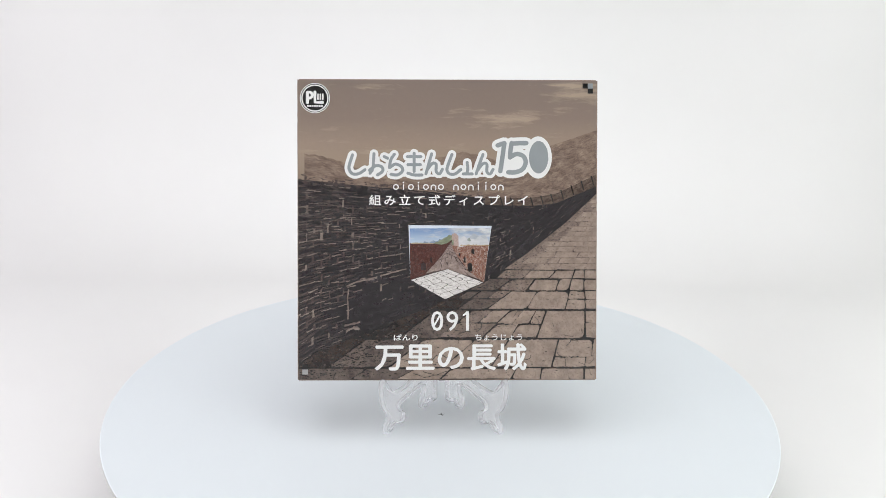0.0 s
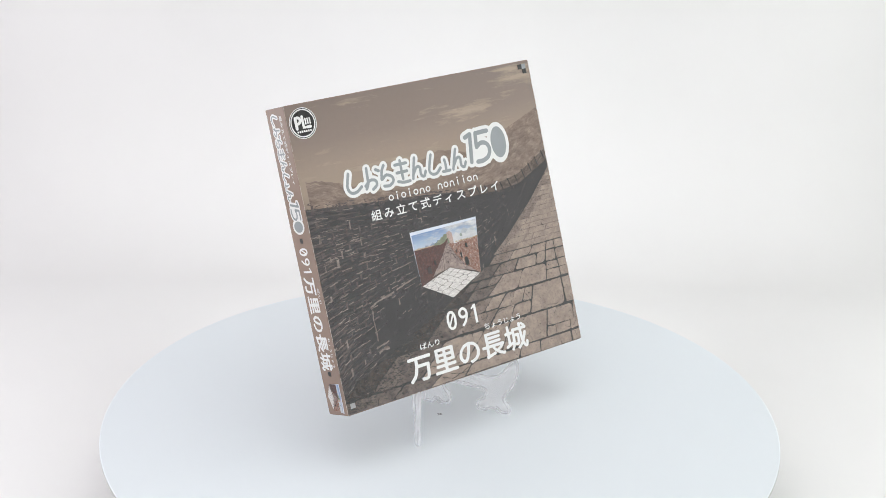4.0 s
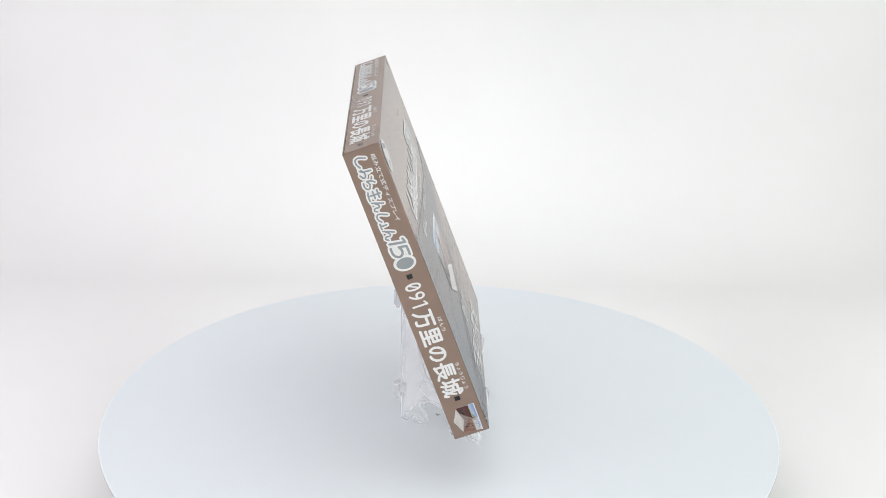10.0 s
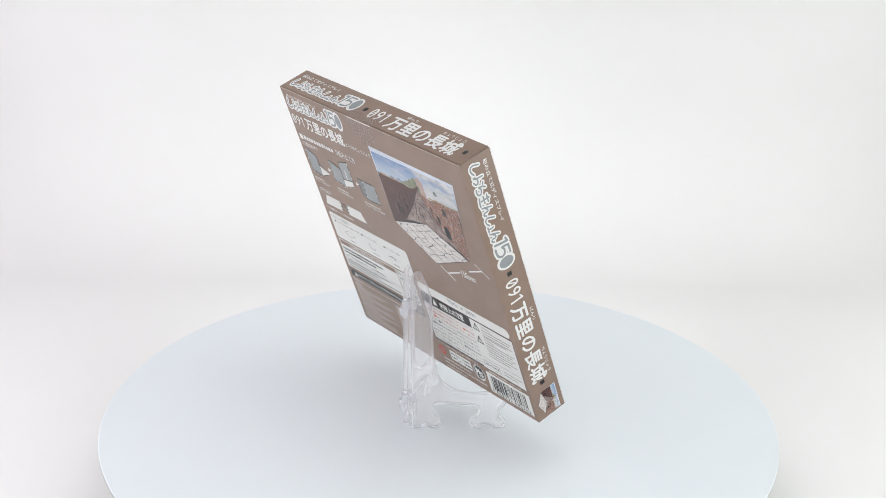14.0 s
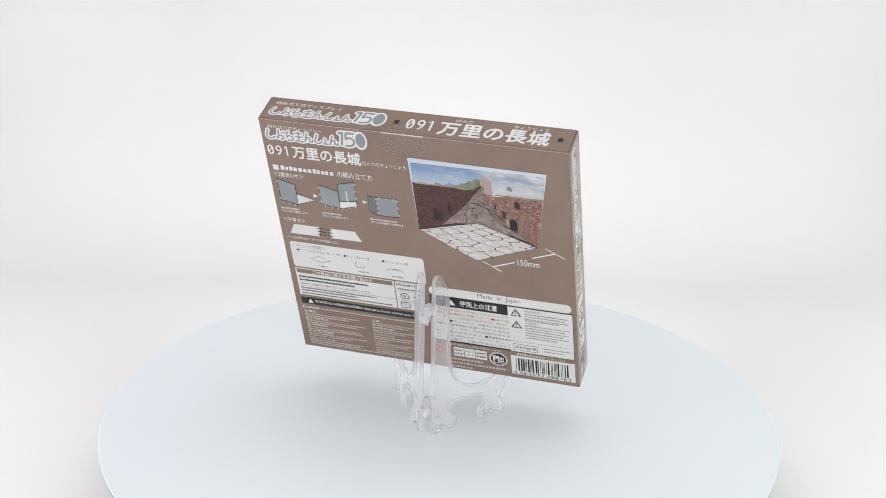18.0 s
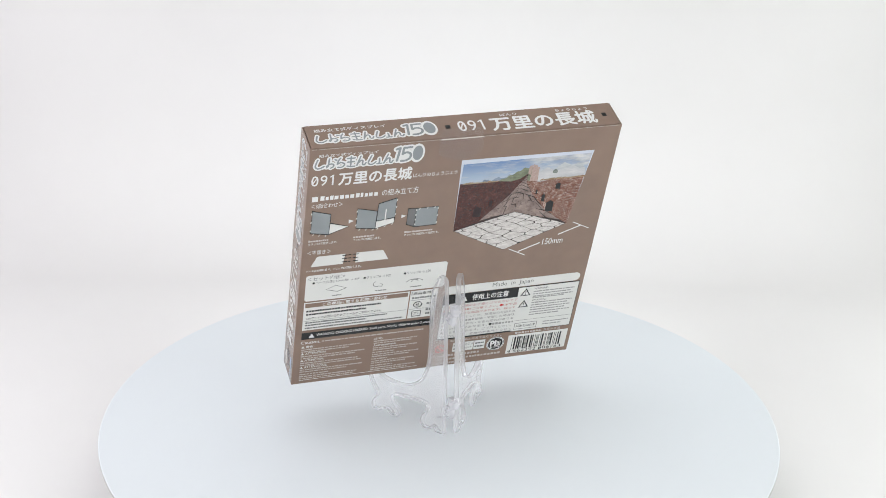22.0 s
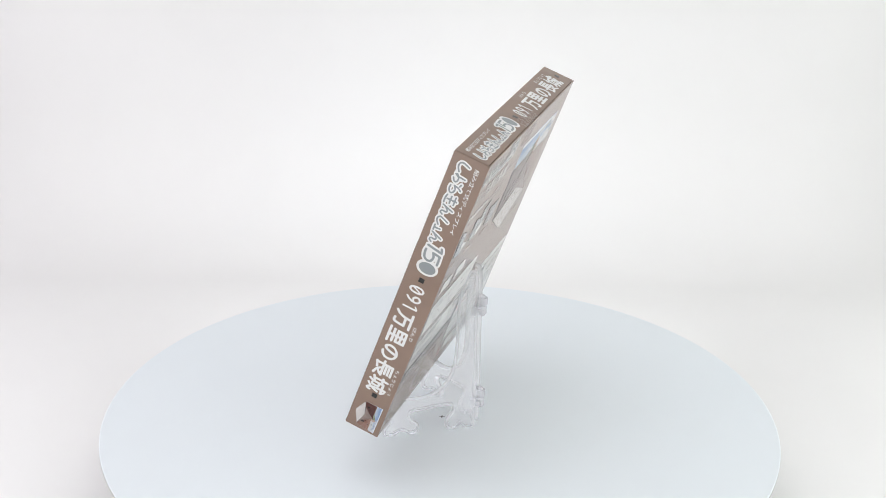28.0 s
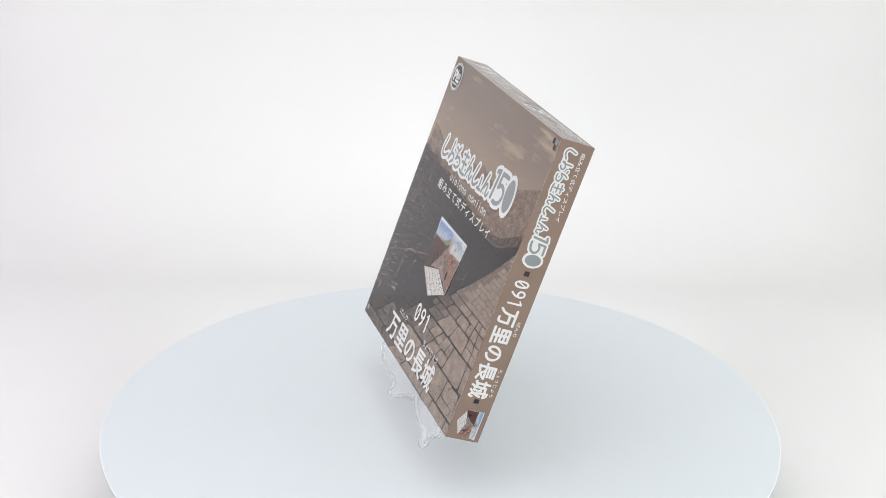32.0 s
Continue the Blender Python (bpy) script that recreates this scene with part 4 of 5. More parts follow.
picture("front", -20.9, 43.4, 23.5, 83.1, 8)
picture("back", -2.7, 83.5, 68.0, 146.2, 1)
picture("left", 143.6, 2.6, 159.2, 15.6, 1)
picture("right", 143.6, 2.6, 159.2, 15.6, 1)


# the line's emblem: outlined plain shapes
def bend(pts, n=3):
    """An open smooth line through the points."""
    ps = [Vector(p) for p in pts]
    ps = [2 * ps[0] - ps[1]] + ps + [2 * ps[-1] - ps[-2]]
    out = []
    for p0, p1, p2, p3 in zip(ps, ps[1:], ps[2:], ps[3:]):
        for t in (i / n for i in range(n)):
            out.append(0.5 * ((2 * p1) + (p2 - p0) * t + (2 * p0 - 5 * p1 + 4 * p2 - p3) * t * t + (3 * p1 - p0 - 3 * p2 + p3) * t ** 3))
    return out + [ps[-2]]


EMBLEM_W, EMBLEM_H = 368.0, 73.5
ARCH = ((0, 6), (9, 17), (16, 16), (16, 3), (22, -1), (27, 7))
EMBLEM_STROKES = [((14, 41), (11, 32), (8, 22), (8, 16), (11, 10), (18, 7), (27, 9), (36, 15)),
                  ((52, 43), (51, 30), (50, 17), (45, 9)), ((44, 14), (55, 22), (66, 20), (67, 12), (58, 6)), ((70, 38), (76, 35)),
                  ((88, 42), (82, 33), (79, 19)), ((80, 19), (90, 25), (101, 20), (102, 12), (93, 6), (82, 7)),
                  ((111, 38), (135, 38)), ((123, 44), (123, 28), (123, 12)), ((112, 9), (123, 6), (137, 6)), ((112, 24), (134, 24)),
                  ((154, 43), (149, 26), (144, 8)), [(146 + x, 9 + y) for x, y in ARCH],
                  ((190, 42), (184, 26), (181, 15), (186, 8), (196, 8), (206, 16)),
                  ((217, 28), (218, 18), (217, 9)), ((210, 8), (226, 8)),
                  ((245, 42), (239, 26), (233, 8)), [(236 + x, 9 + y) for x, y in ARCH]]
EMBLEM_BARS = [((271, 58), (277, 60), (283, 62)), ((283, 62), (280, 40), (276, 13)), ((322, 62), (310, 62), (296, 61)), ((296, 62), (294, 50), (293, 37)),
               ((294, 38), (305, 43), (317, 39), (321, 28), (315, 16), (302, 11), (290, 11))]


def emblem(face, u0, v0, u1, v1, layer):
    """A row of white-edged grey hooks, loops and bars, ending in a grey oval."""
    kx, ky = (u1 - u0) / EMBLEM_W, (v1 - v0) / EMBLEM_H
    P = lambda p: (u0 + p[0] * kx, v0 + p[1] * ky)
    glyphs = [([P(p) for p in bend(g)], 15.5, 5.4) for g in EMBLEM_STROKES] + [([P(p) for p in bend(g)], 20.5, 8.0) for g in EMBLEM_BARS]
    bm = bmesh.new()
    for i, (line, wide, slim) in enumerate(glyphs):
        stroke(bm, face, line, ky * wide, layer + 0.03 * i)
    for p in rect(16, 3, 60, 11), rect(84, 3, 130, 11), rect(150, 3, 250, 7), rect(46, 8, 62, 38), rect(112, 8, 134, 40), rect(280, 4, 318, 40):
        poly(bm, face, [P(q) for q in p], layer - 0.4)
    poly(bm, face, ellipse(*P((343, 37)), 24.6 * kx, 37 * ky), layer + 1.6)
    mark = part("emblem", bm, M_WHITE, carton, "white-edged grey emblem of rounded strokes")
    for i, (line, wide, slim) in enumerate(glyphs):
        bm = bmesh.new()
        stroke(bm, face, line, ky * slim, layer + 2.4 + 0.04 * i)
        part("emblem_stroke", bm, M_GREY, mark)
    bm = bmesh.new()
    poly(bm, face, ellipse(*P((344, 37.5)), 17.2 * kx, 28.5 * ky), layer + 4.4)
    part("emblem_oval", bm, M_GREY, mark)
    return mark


def badge(face, cu, cv, r, layer):
    """A round dark maker's badge with plain white shapes."""
    b = shape("badge", face, [ellipse(cu, cv, r, r, 40)], M_WHITE, layer, "round dark badge with white rings")
    bm = bmesh.new()
    poly(bm, face, ellipse(cu, cv, r * 0.95, r * 0.95, 40), layer + 0.3)
    part("badge_ring", bm, M_DARK, b)
    bm = bmesh.new()
    poly(bm, face, ellipse(cu, cv, r * 0.90, r * 0.90, 40), layer + 0.6)
    part("badge_ring", bm, M_WHITE, b)
    bm = bmesh.new()
    poly(bm, face, ellipse(cu, cv, r * 0.82, r * 0.82, 40), layer + 0.9)
    part("badge_field", bm, M_DARK, b)
    bm = bmesh.new()
    stroke(bm, face, [(cu - 0.5 * r, cv - 0.3 * r), (cu - 0.5 * r, cv + 0.38 * r)], 0.2 * r, layer + 1.2)
    stroke(bm, face, arc(cu - 0.38 * r, cv + 0.2 * r, 0.2 * r, 0.2 * r, 90, -90, 8), 0.18 * r, layer + 1.21)
    stroke(bm, face, [(cu + 0.0 * r, cv + 0.4 * r), (cu + 0.0 * r, cv - 0.28 * r), (cu + 0.5 * r, cv - 0.28 * r)], 0.2 * r, layer + 1.22)
    for i in range(3):
        stroke(bm, face, [(cu + (0.2 + 0.16 * i) * r, cv - 0.08 * r), (cu + (0.2 + 0.16 * i) * r, cv + 0.26 * r)], 0.1 * r, layer + 1.23)
    for i in range(7):
        poly(bm, face, rect(cu + (-0.52 + 0.155 * i) * r, cv - 0.58 * r, cu + (-0.41 + 0.155 * i) * r, cv - 0.46 * r), layer + 1.2)
    part("badge_shapes", bm, M_WHITE, b)
    return b


def number(face, u0, v0, u1, v1, layer):
    """The slim figures 091 with a stroke through the nought."""
    w, h = u1 - u0, v1 - v0
    ob = lettering("lettering", "091", face, u0, v0, u1, v1, M_WHITE, layer, 0.004, space=1.12)
    bm = bmesh.new()
    stroke(bm, face, [(u0 + 0.075 * w, v0 + 0.24 * h), (u0 + 0.225 * w, v0 + 0.76 * h)], 0.085 * h, layer + 0.5)
    part("nought_stroke", bm, M_WHITE, ob)
    bm = bmesh.new()
    stroke(bm, face, [(u1 - 0.10 * h, v1 - 0.06 * h), (u1 - 0.27 * h, v1 - 0.20 * h)], 0.09 * h, layer + 0.6)
    part("figure_flag", bm, M_WHITE, ob)


def brand_shapes(face, u0, v0, u1, v1, layer):
    """A row of small plain rings, arches and stems."""
    n = 15
    w, h = (u1 - u0) / n, v1 - v0
    rng = random.Random(9)
    for i in range(n):
        if i == 7:
            continue
        c = u0 + (i + 0.5) * w
        bm = bmesh.new()
        kind = (0, 2, 0, 2, 0, 1, 0, 0, 1, 0, 1, 2, 2, 0, 1)[i]
        if kind == 0:
            stroke(bm, face, arc(c, v0 + 0.34 * h, 0.32 * w, 0.3 * h, 20, 370, 14), 0.6, layer)
        elif kind == 1:
            stroke(bm, face, [(c - 0.3 * w, v0)] + arc(c, v0 + 0.35 * h, 0.3 * w, 0.25 * h, 180, 0, 8) + [(c + 0.3 * w, v0)], 0.6, layer)
        else:
            stroke(bm, face, [(c, v0), (c, v0 + 0.6 * h)], 0.6, layer)
            poly(bm, face, ellipse(c, v0 + 0.9 * h, 0.45, 0.45, 10), layer)
        part("brand_shape", bm, M_WHITE, carton)


# front face
badge("front", -70.6, 150.5, 8.0, 8)
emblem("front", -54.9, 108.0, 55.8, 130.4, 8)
brand_shapes("front", -29.6, 102.0, 30.4, 106.2, 9)
lettering("lettering", "組み立て式ディスプレイ", "front", -41.9, 93.6, 42.9, 99.3, M_WHITE, 9, 0.012, space=1.35)
number("front", -8.8, 26.5, 11.5, 37.1, 9)
lettering("lettering", "万里の長城", "front", -38.6, 5.5, 42.2, 19.6, M_WHITE, 9, fat=0.021, label="large white title lettering")
lettering("lettering", "ばんり", "front", -28.7, 21.4, -16.0, 24.7, M_WHITE, 9, 0.01)
lettering("lettering", "ちょうじょう", "front", 14.9, 21.4, 40.0, 24.7, M_WHITE, 9, 0.01)
shape("corner_mark", "front", [rect(72.0, 156.1, 74.8, 158.8), rect(74.8, 153.4, 77.5, 156.1)], M_DARK, 9, "small dark printed squares")
shape("corner_mark", "front", [rect(74.8, 156.1, 77.5, 158.8)], M_GREY, 9)
shape("corner_mark", "front", [rect(-77.5, 3.3, -74.5, 6.0)], M_SOFT, 9, "small pale printed square")
shape("corner_mark", "front", [rect(-77.5, 6.0, -74.5, 8.7)], M_DARK, 9)


# the two narrow sides and the top edge carry the same line of print
def edge_line(face, e, q1, n, t, q2):
    """Title line along an edge panel; the arguments are stretches along it in millimetres."""
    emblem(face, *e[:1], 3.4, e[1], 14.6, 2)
    lettering("lettering", "組み立て式ディスプレイ", face, e[0] + 1.5, 12.4, e[0] + 37.0, 14.8, M_WHITE, 6.5, 0.01)
    shape("square_mark", face, [rect(q1, 7.4, q1 + 2.5, 10.2)], M_DARK, 3)
    number(face, n[0], 4.4, n[1], 12.6, 3)
    lettering("lettering", "万里の長城", face, t[0], 2.9, t[1], 13.2, M_WHITE, 3, fat=0.027)
    w = t[1] - t[0]
    lettering("lettering", "ばんり", face, t[0] + 0.12 * w, 14.0, t[0] + 0.28 * w, 16.0, M_WHITE, 3, 0.006)
    lettering("lettering", "ちょうじょう", face, t[0] + 0.65 * w, 14.0, t[0] + 0.965 * w, 16.0, M_WHITE, 3, 0.006)
    shape("square_mark", face, [rect(q2, 7.4, q2 + 2.4, 10.2)], M_DARK, 3)


edge_line("top", (-76.8, -14.6), -10.6, (-4.2, 9.1), (12.8, 68.3), 72.2)
edge_line("left", (2.6, 65.3), 67.3, (72.2, 85.2), (87.6, 136.6), 137.3)
edge_line("right", (2.6, 65.3), 67.3, (72.2, 85.2), (87.6, 136.6), 137.3)

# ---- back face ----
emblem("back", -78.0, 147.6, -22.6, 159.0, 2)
lettering("lettering", "組み立て式ディスプレイ", "back", -75.5, 155.4, -46.3, 157.2, M_WHITE, 6.5, 0.006)
number("back", -78.2, 138.0, -67.1, 144.3, 4)
lettering("lettering", "万里の長城", "back", -64.6, 137.4, -27.9, 145.1, M_WHITE, 4, fat=0.027)
lettering("lettering", "ばんりのちょうじょう", "back", -27.0, 138.1, -4.2, 140.6, M_WHITE, 4)
shape("square_mark", "back", [rect(-77.1, 128.2, -74.1, 131.4)], M_WHITE, 4)
bars("small_print", "back", [(-72.9, -43.5, 128.7)], 2.8, M_WHITE, 4, 6, (1.2, 2.2), 0.6)
lettering("lettering", "の組み立て方", "back", -41.9, 128.1, -23.1, 132.2, M_WHITE, 4)
lettering("lettering", "＜3面合わせ＞", "back", -77.3, 123.9, -61.4, 126.9, M_WHITE, 4)
lettering("lettering", "＜平置き＞", "back", -77.1, 93.7, -65.1, 96.3, M_WHITE, 4)


def diagram(name, fills, label):
    """A small line diagram: polygons with a material each."""
    top = None
    for i, (pts, m) in enumerate(fills):
        bm = bmesh.new()
        poly(bm, "back", pts, 4 + 0.25 * i)
        ob = part(name if i == 0 else "diagram_face", bm, m, top or carton, label if i == 0 else "")
        top = top or ob


diagram("assembly_diagram", [([(-76.5, 122.6), (-76.5, 107.8), (-67.2, 105.9), (-57.0, 110.4), (-66.7, 113.8), (-66.7, 119.5)], M_DARK),
                             ([(-76.2, 122.1), (-76.2, 108.2), (-67.2, 106.5), (-67.0, 119.2)], M_GREY),
                             ([(-66.7, 113.2), (-66.9, 106.6), (-57.4, 110.4)], M_PALE)], "grey diagram of one upright board")
diagram("assembly_diagram", [([(-53.5, 121.5), (-53.4, 108.4), (-43.3, 106.9), (-33.6, 110.0), (-33.6, 126.2), (-42.9, 123.5), (-43.2, 118.8)], M_DARK),
                             ([(-53.3, 121.1), (-53.2, 108.8), (-43.5, 107.4), (-43.3, 118.4)], M_GREY),
                             ([(-42.7, 123.1), (-42.9, 112.3), (-33.8, 113.6), (-33.8, 125.7)], M_GREY),
                             ([(-43.1, 111.8), (-43.2, 107.3), (-33.9, 110.2), (-34.0, 113.0)], M_PALE),
                             ([(-38.4, 119.5), (-38.9, 119.5), (-38.9, 111.3), (-38.4, 111.3)], M_WHITE)], "grey diagram of two boards on a base")
diagram("assembly_diagram", [([(-27.2, 118.4), (-27.2, 107.8), (-22.7, 105.5), (-11.0, 105.9), (-11.2, 118.2), (-22.7, 118.0)], M_DARK),
                             ([(-27.0, 118.0), (-27.0, 108.1), (-23.0, 106.2), (-22.9, 117.6)], M_MIDGREY),
                             ([(-22.6, 117.6), (-22.6, 106.0), (-11.2, 106.2), (-11.4, 117.9)], M_GREY)], "grey diagram of the finished display")
ticks = []
for (a, b), n in ((((-76.6, 120.5), (-76.6, 109.5)), 3), (((-75.0, 107.4), (-68.6, 106.0)), 3), (((-53.6, 119.5), (-53.5, 110.5)), 3), (((-51.5, 108.0), (-44.5, 107.0)), 3), (((-42.0, 107.4), (-34.6, 109.8)), 3),
                  (((-33.5, 115.5), (-33.5, 124.5)), 3), (((-22.6, 107.5), (-22.7, 116.8)), 4), (((-11.2, 107.5), (-11.3, 116.8)), 3), (((-21.0, 118.0), (-13.0, 118.2)), 3)):
    flat = abs(b[0] - a[0]) > abs(b[1] - a[1])
    for i in range(n):
        u, v = a[0] + (b[0] - a[0]) * i / (n - 1), a[1] + (b[1] - a[1]) * i / (n - 1)
        ticks.append([(u - 0.5, v - 1.0), (u - 0.1, v - 1.0), (u + 0.5, v + 0.1), (u, v + 0.1)] if flat else rect(u - 0.25, v - 0.55, u + 0.25, v + 0.55))
shape("clip_marks", "back", ticks, M_PALE, 6)
for u in (-57.4, -30.2):
    shape("arrow", "back", [[(u, 112.4), (u + 2.6, 113.6), (u, 114.8)]], M_WHITE, 4)
diagram("assembly_diagram", [([(-71.8, 92.1), (-74.9, 85.4), (-58.1, 85.5), (-57.3, 92.2)], M_PALE)], "pale diagram of a flat board")
diagram("assembly_diagram", [([(-51.5, 92.2), (-51.7, 85.5), (-34.2, 85.6), (-37.6, 92.2)], M_PALE)], "pale diagram of a flat board")
shape("clip_marks", "back", [rect(u, v, u + w, v + 0.5) for v in (86.6, 88.8, 91.0) for u, w in ((-58.8, 2.6), (-55.6, 1.4), (-53.0, 2.6))], M_DARK, 5)
bars("small_print", "back", [(-77.1, -67, 102.2), (-54.2, -43.5, 102.2), (-27.5, -12.5, 102.2)], 1.2, M_DIM, 4, 8, (0.7, 1.3), 0.25)
for u0, u1, txt in ((-77.1, -62.3, "クリップAで固定します。"), (-54.2, -39.6, "クリップAで固定します。"), (-27.5, -9.1, "クリップAで固定して完成です。")):
    lettering("lettering", txt, "back", u0, 100.0, u1, 101.6, M_PALE, 4, 0.014)
lettering("lettering", "ベース台を横に並べ、クリップBで固定します。", "back", -77.0, 81.8, -48.2, 83.5, M_PALE, 4, 0.014)

# contents panel
shape("contents_panel", "back", [rounded(-76.6, 61.6, -1.2, 79.5, 1.6)], M_PALE, 2, "pale rounded panel listing the contents")
lettering("lettering", "＜セット内容＞", "back", -75.8, 75.6, -56.0, 78.4, M_MIDGREY, 4)
for u, txt, w in ((-72.4, "ベース台座(150mm角) → 3枚", 24.0), (-45.6, "クリップA → 9個", 13.8), (-24.0, "クリップB → 6個", 13.8)):
    shape("bullet", "back", [ellipse(u, 74.0, 0.7, 0.7, 12)], M_DARK, 4)
    lettering("lettering", txt, "back", u + 1.0, 73.0, u + w, 75.0, M_MIDGREY, 4)
diagram("board_diagram", [([(-66.0, 68.6), (-59.6, 66.4), (-54.6, 68.4), (-60.6, 71.2)], M_MIDGREY), ([(-65.4, 68.7), (-59.6, 66.8), (-55.3, 68.5), (-60.6, 70.9)], M_PALE)], "line drawing of a square board")
bm = bmesh.new()
stroke(bm, "back", arc(-38.5, 68.8, 2.0, 1.9, 120, 300, 10), 0.35, 4)
stroke(bm, "back", [(-37.5, 67.2), (-35.8, 66.6), (-35.4, 68.2), (-36.6, 68.6)], 0.35, 4.1)
stroke(bm, "back", arc(-18.0, 67.4, 4.5, 2.0, 10, 170, 12), 0.35, 4.2)
stroke(bm, "back", arc(-18.0, 67.6, 1.8, 1.4, 0, 180, 8), 0.35, 4.3)
part("clip_drawing", bm, M_MIDGREY, carton)
bars("small_print", "back", [(-62, -57, 63.6), (-39, -33, 63.6), (-20, -14, 63.6)], 0.8, M_MIDGREY, 4, 4, (0.6, 1.2), 0.22)

# inquiry and material panels
shape("inquiry_panel", "back", [rect(-76.5, 40.7, -19.8, 60.6)], M_PALE, 2, "pale panel with rows of small print")
shape("panel_header", "back", [rect(-75.8, 57.0, -20.6, 60.0)], M_CARD, 3)
lettering("lettering", "この商品に関するお問い合わせ", "back", -66.5, 57.3, -32.0, 59.7, M_WHITE, 4, 0.012)
bars("small_print", "back", [(-75.0, -35.0, 53.8), (-75.0, -43.0, 51.5)], 1.35, M_DARK, 4, 11, (0.9, 1.3), 0.32)
lettering("lettering", "webサイトのお問い合わせフォームをご利用ください。", "back", -75.0, 48.4, -34.4, 50.3, M_DARK, 4)
bars("small_print", "back", [(-75.0, -31.0, 45.6), (-75.0, -42.0, 43.8), (-75.0, -22.0, 41.8)], 1.1, M_MIDGREY, 4, 12, (0.8, 1.6), 0.22)
shape("rule", "back", [rect(-76.0, 47.3, -20.4, 47.5)], M_MIDGREY, 3)
shape("material_panel", "back", [rect(-19.2, 40.7, -4.0, 60.6)], M_PALE, 2, "pale panel with recycling marks")
lettering("lettering", "【製品素材】", "back", -18.6, 57.6, -7.0, 59.6, M_DARK, 4)
bars("small_print", "back", [(-18.0, -5.0, 54.8), (-9.5, -5, 50.0), (-9.5, -5, 45.4), (-9.5, -5, 42.6)], 1.4, M_MIDGREY, 4, 13, (0.9, 1.5), 0.25)
bm = bmesh.new()
stroke(bm, "back", arc(-14.4, 50.4, 2.3, 2.0, 40, 200, 10), 0.5, 4)
stroke(bm, "back", arc(-14.4, 50.4, 2.3, 2.0, 220, 380, 10), 0.5, 4.1)
stroke(bm, "back", [(-17.0, 45.9), (-12.2, 45.9), (-12.2, 42.6)], 0.5, 4.2)
stroke(bm, "back", [(-12.2, 42.0), (-17.0, 42.0), (-17.0, 45.2)], 0.5, 4.3)
part("recycling_marks", bm, M_DARK, carton, "dark recycling marks")
lettering("lettering", "紙", "back", -15.4, 49.4, -13.4, 51.4, M_DARK, 4)
shape("rule", "back", [rect(-18.8, 53.6, -4.4, 53.8), rect(-18.8, 47.2, -4.4, 47.4)], M_MIDGREY, 3)

# warning strip and the columns of small print below it
shape("warning_strip", "back", [rect(-76.4, 33.9, -4.0, 38.9)], M_DARK, 2, "black warning strip with white letters")
shape("warning_sign", "back", [[(-72.6, 34.9), (-69.4, 34.9), (-71.0, 37.9)]], M_WHITE, 4)
lettering("lettering", "WARNING: CHOKING HAZARD- Small parts. Not for children under 3 years.", "back", -68.4, 35.1, -5.5, 37.6, M_WHITE, 4, 0.006)
lettering("lettering", "Caution:", "back", -76.5, 30.6, -66.0, 32.6, M_WHITE, 4, 0.006)
bars("small_print", "back", [(-65.0, -9.0, 30.9)], 1.0, M_DUST, 4, 14, (0.8, 3.0), 0.5)
rows = []
for i in range(5):
    v = 27.6 - i * 5.1
    rows += ([(-75.9, -62 + (i % 3) * 2, v)] if i == 4 else []) + [(-75.9, -44 + 3 * (i % 2), v - 1.7), (-75.9, -50 + 4 * (i % 3), v - 3.2)]
    rows += ([(-36.2, -24 - (i % 2) * 3, v)] if i > 1 else []) + [(-36.2, -12 + (i % 3), v - 1.7), (-36.2, -15 - 2 * (i % 2), v - 3.2)]
bars("small_print", "back", rows, 0.92, M_DUST, 4, 15, (0.5, 2.4), 0.35)
for i, (word, w) in enumerate((("警告:", 4.6), ("ATTENTION:", 11.4), ("ATENCION:", 10.6), ("ATTENZIONE:", 12.6))):
    v = 27.6 - i * 5.1
    lettering("lettering", word, "back", -73.6, v - 0.1, -73.6 + w, v + 1.5, M_PALE, 4, 0.01)
    shape("warning_sign", "back", [[(-76.0, v - 0.1), (-74.2, v - 0.1), (-75.1, v + 1.5)]], M_PALE, 4)
lettering("lettering", "注意:", "back", -36.2, 27.5, -31.4, 29.1, M_PALE, 4)
lettering("lettering", "Avertissement:", "back", -36.2, 22.4, -23.4, 24.0, M_PALE, 4, 0.01)
lettering("lettering", "プラ", "back", -16.1, 43.0, -13.2, 45.0, M_DARK, 4)
shape("rule", "back", [rect(-75.8, 3.0, -9.5, 3.3)], M_PALE, 4)

# origin label, use notes, warnings, barcode
shape("origin_label", "back", [rounded(-0.3, 54.9, 77.3, 60.8, 2.9)], M_PALE, 2, "pale rounded origin label")
lettering("lettering", "Made  in  Japan", "back", 26.7, 56.2, 50.0, 60.0, M_MIDGREY, 4)
shape("notes_header", "back", [rect(0.0, 47.3, 42.2, 54.6)], M_DARK, 2, "black header with white letters")
shape("warning_sign", "back", [[(9.6, 48.8), (13.6, 48.8), (11.6, 53.0)]], M_WHITE, 4)
lettering("lettering", "使用上の注意", "back", 16.2, 48.7, 36.9, 53.1, M_WHITE, 4, 0.015)
shape("notes_panel", "back", [rect(0.0, 21.8, 44.0, 47.2)], M_PALE, 1.6, "pale panel with rows of small print")
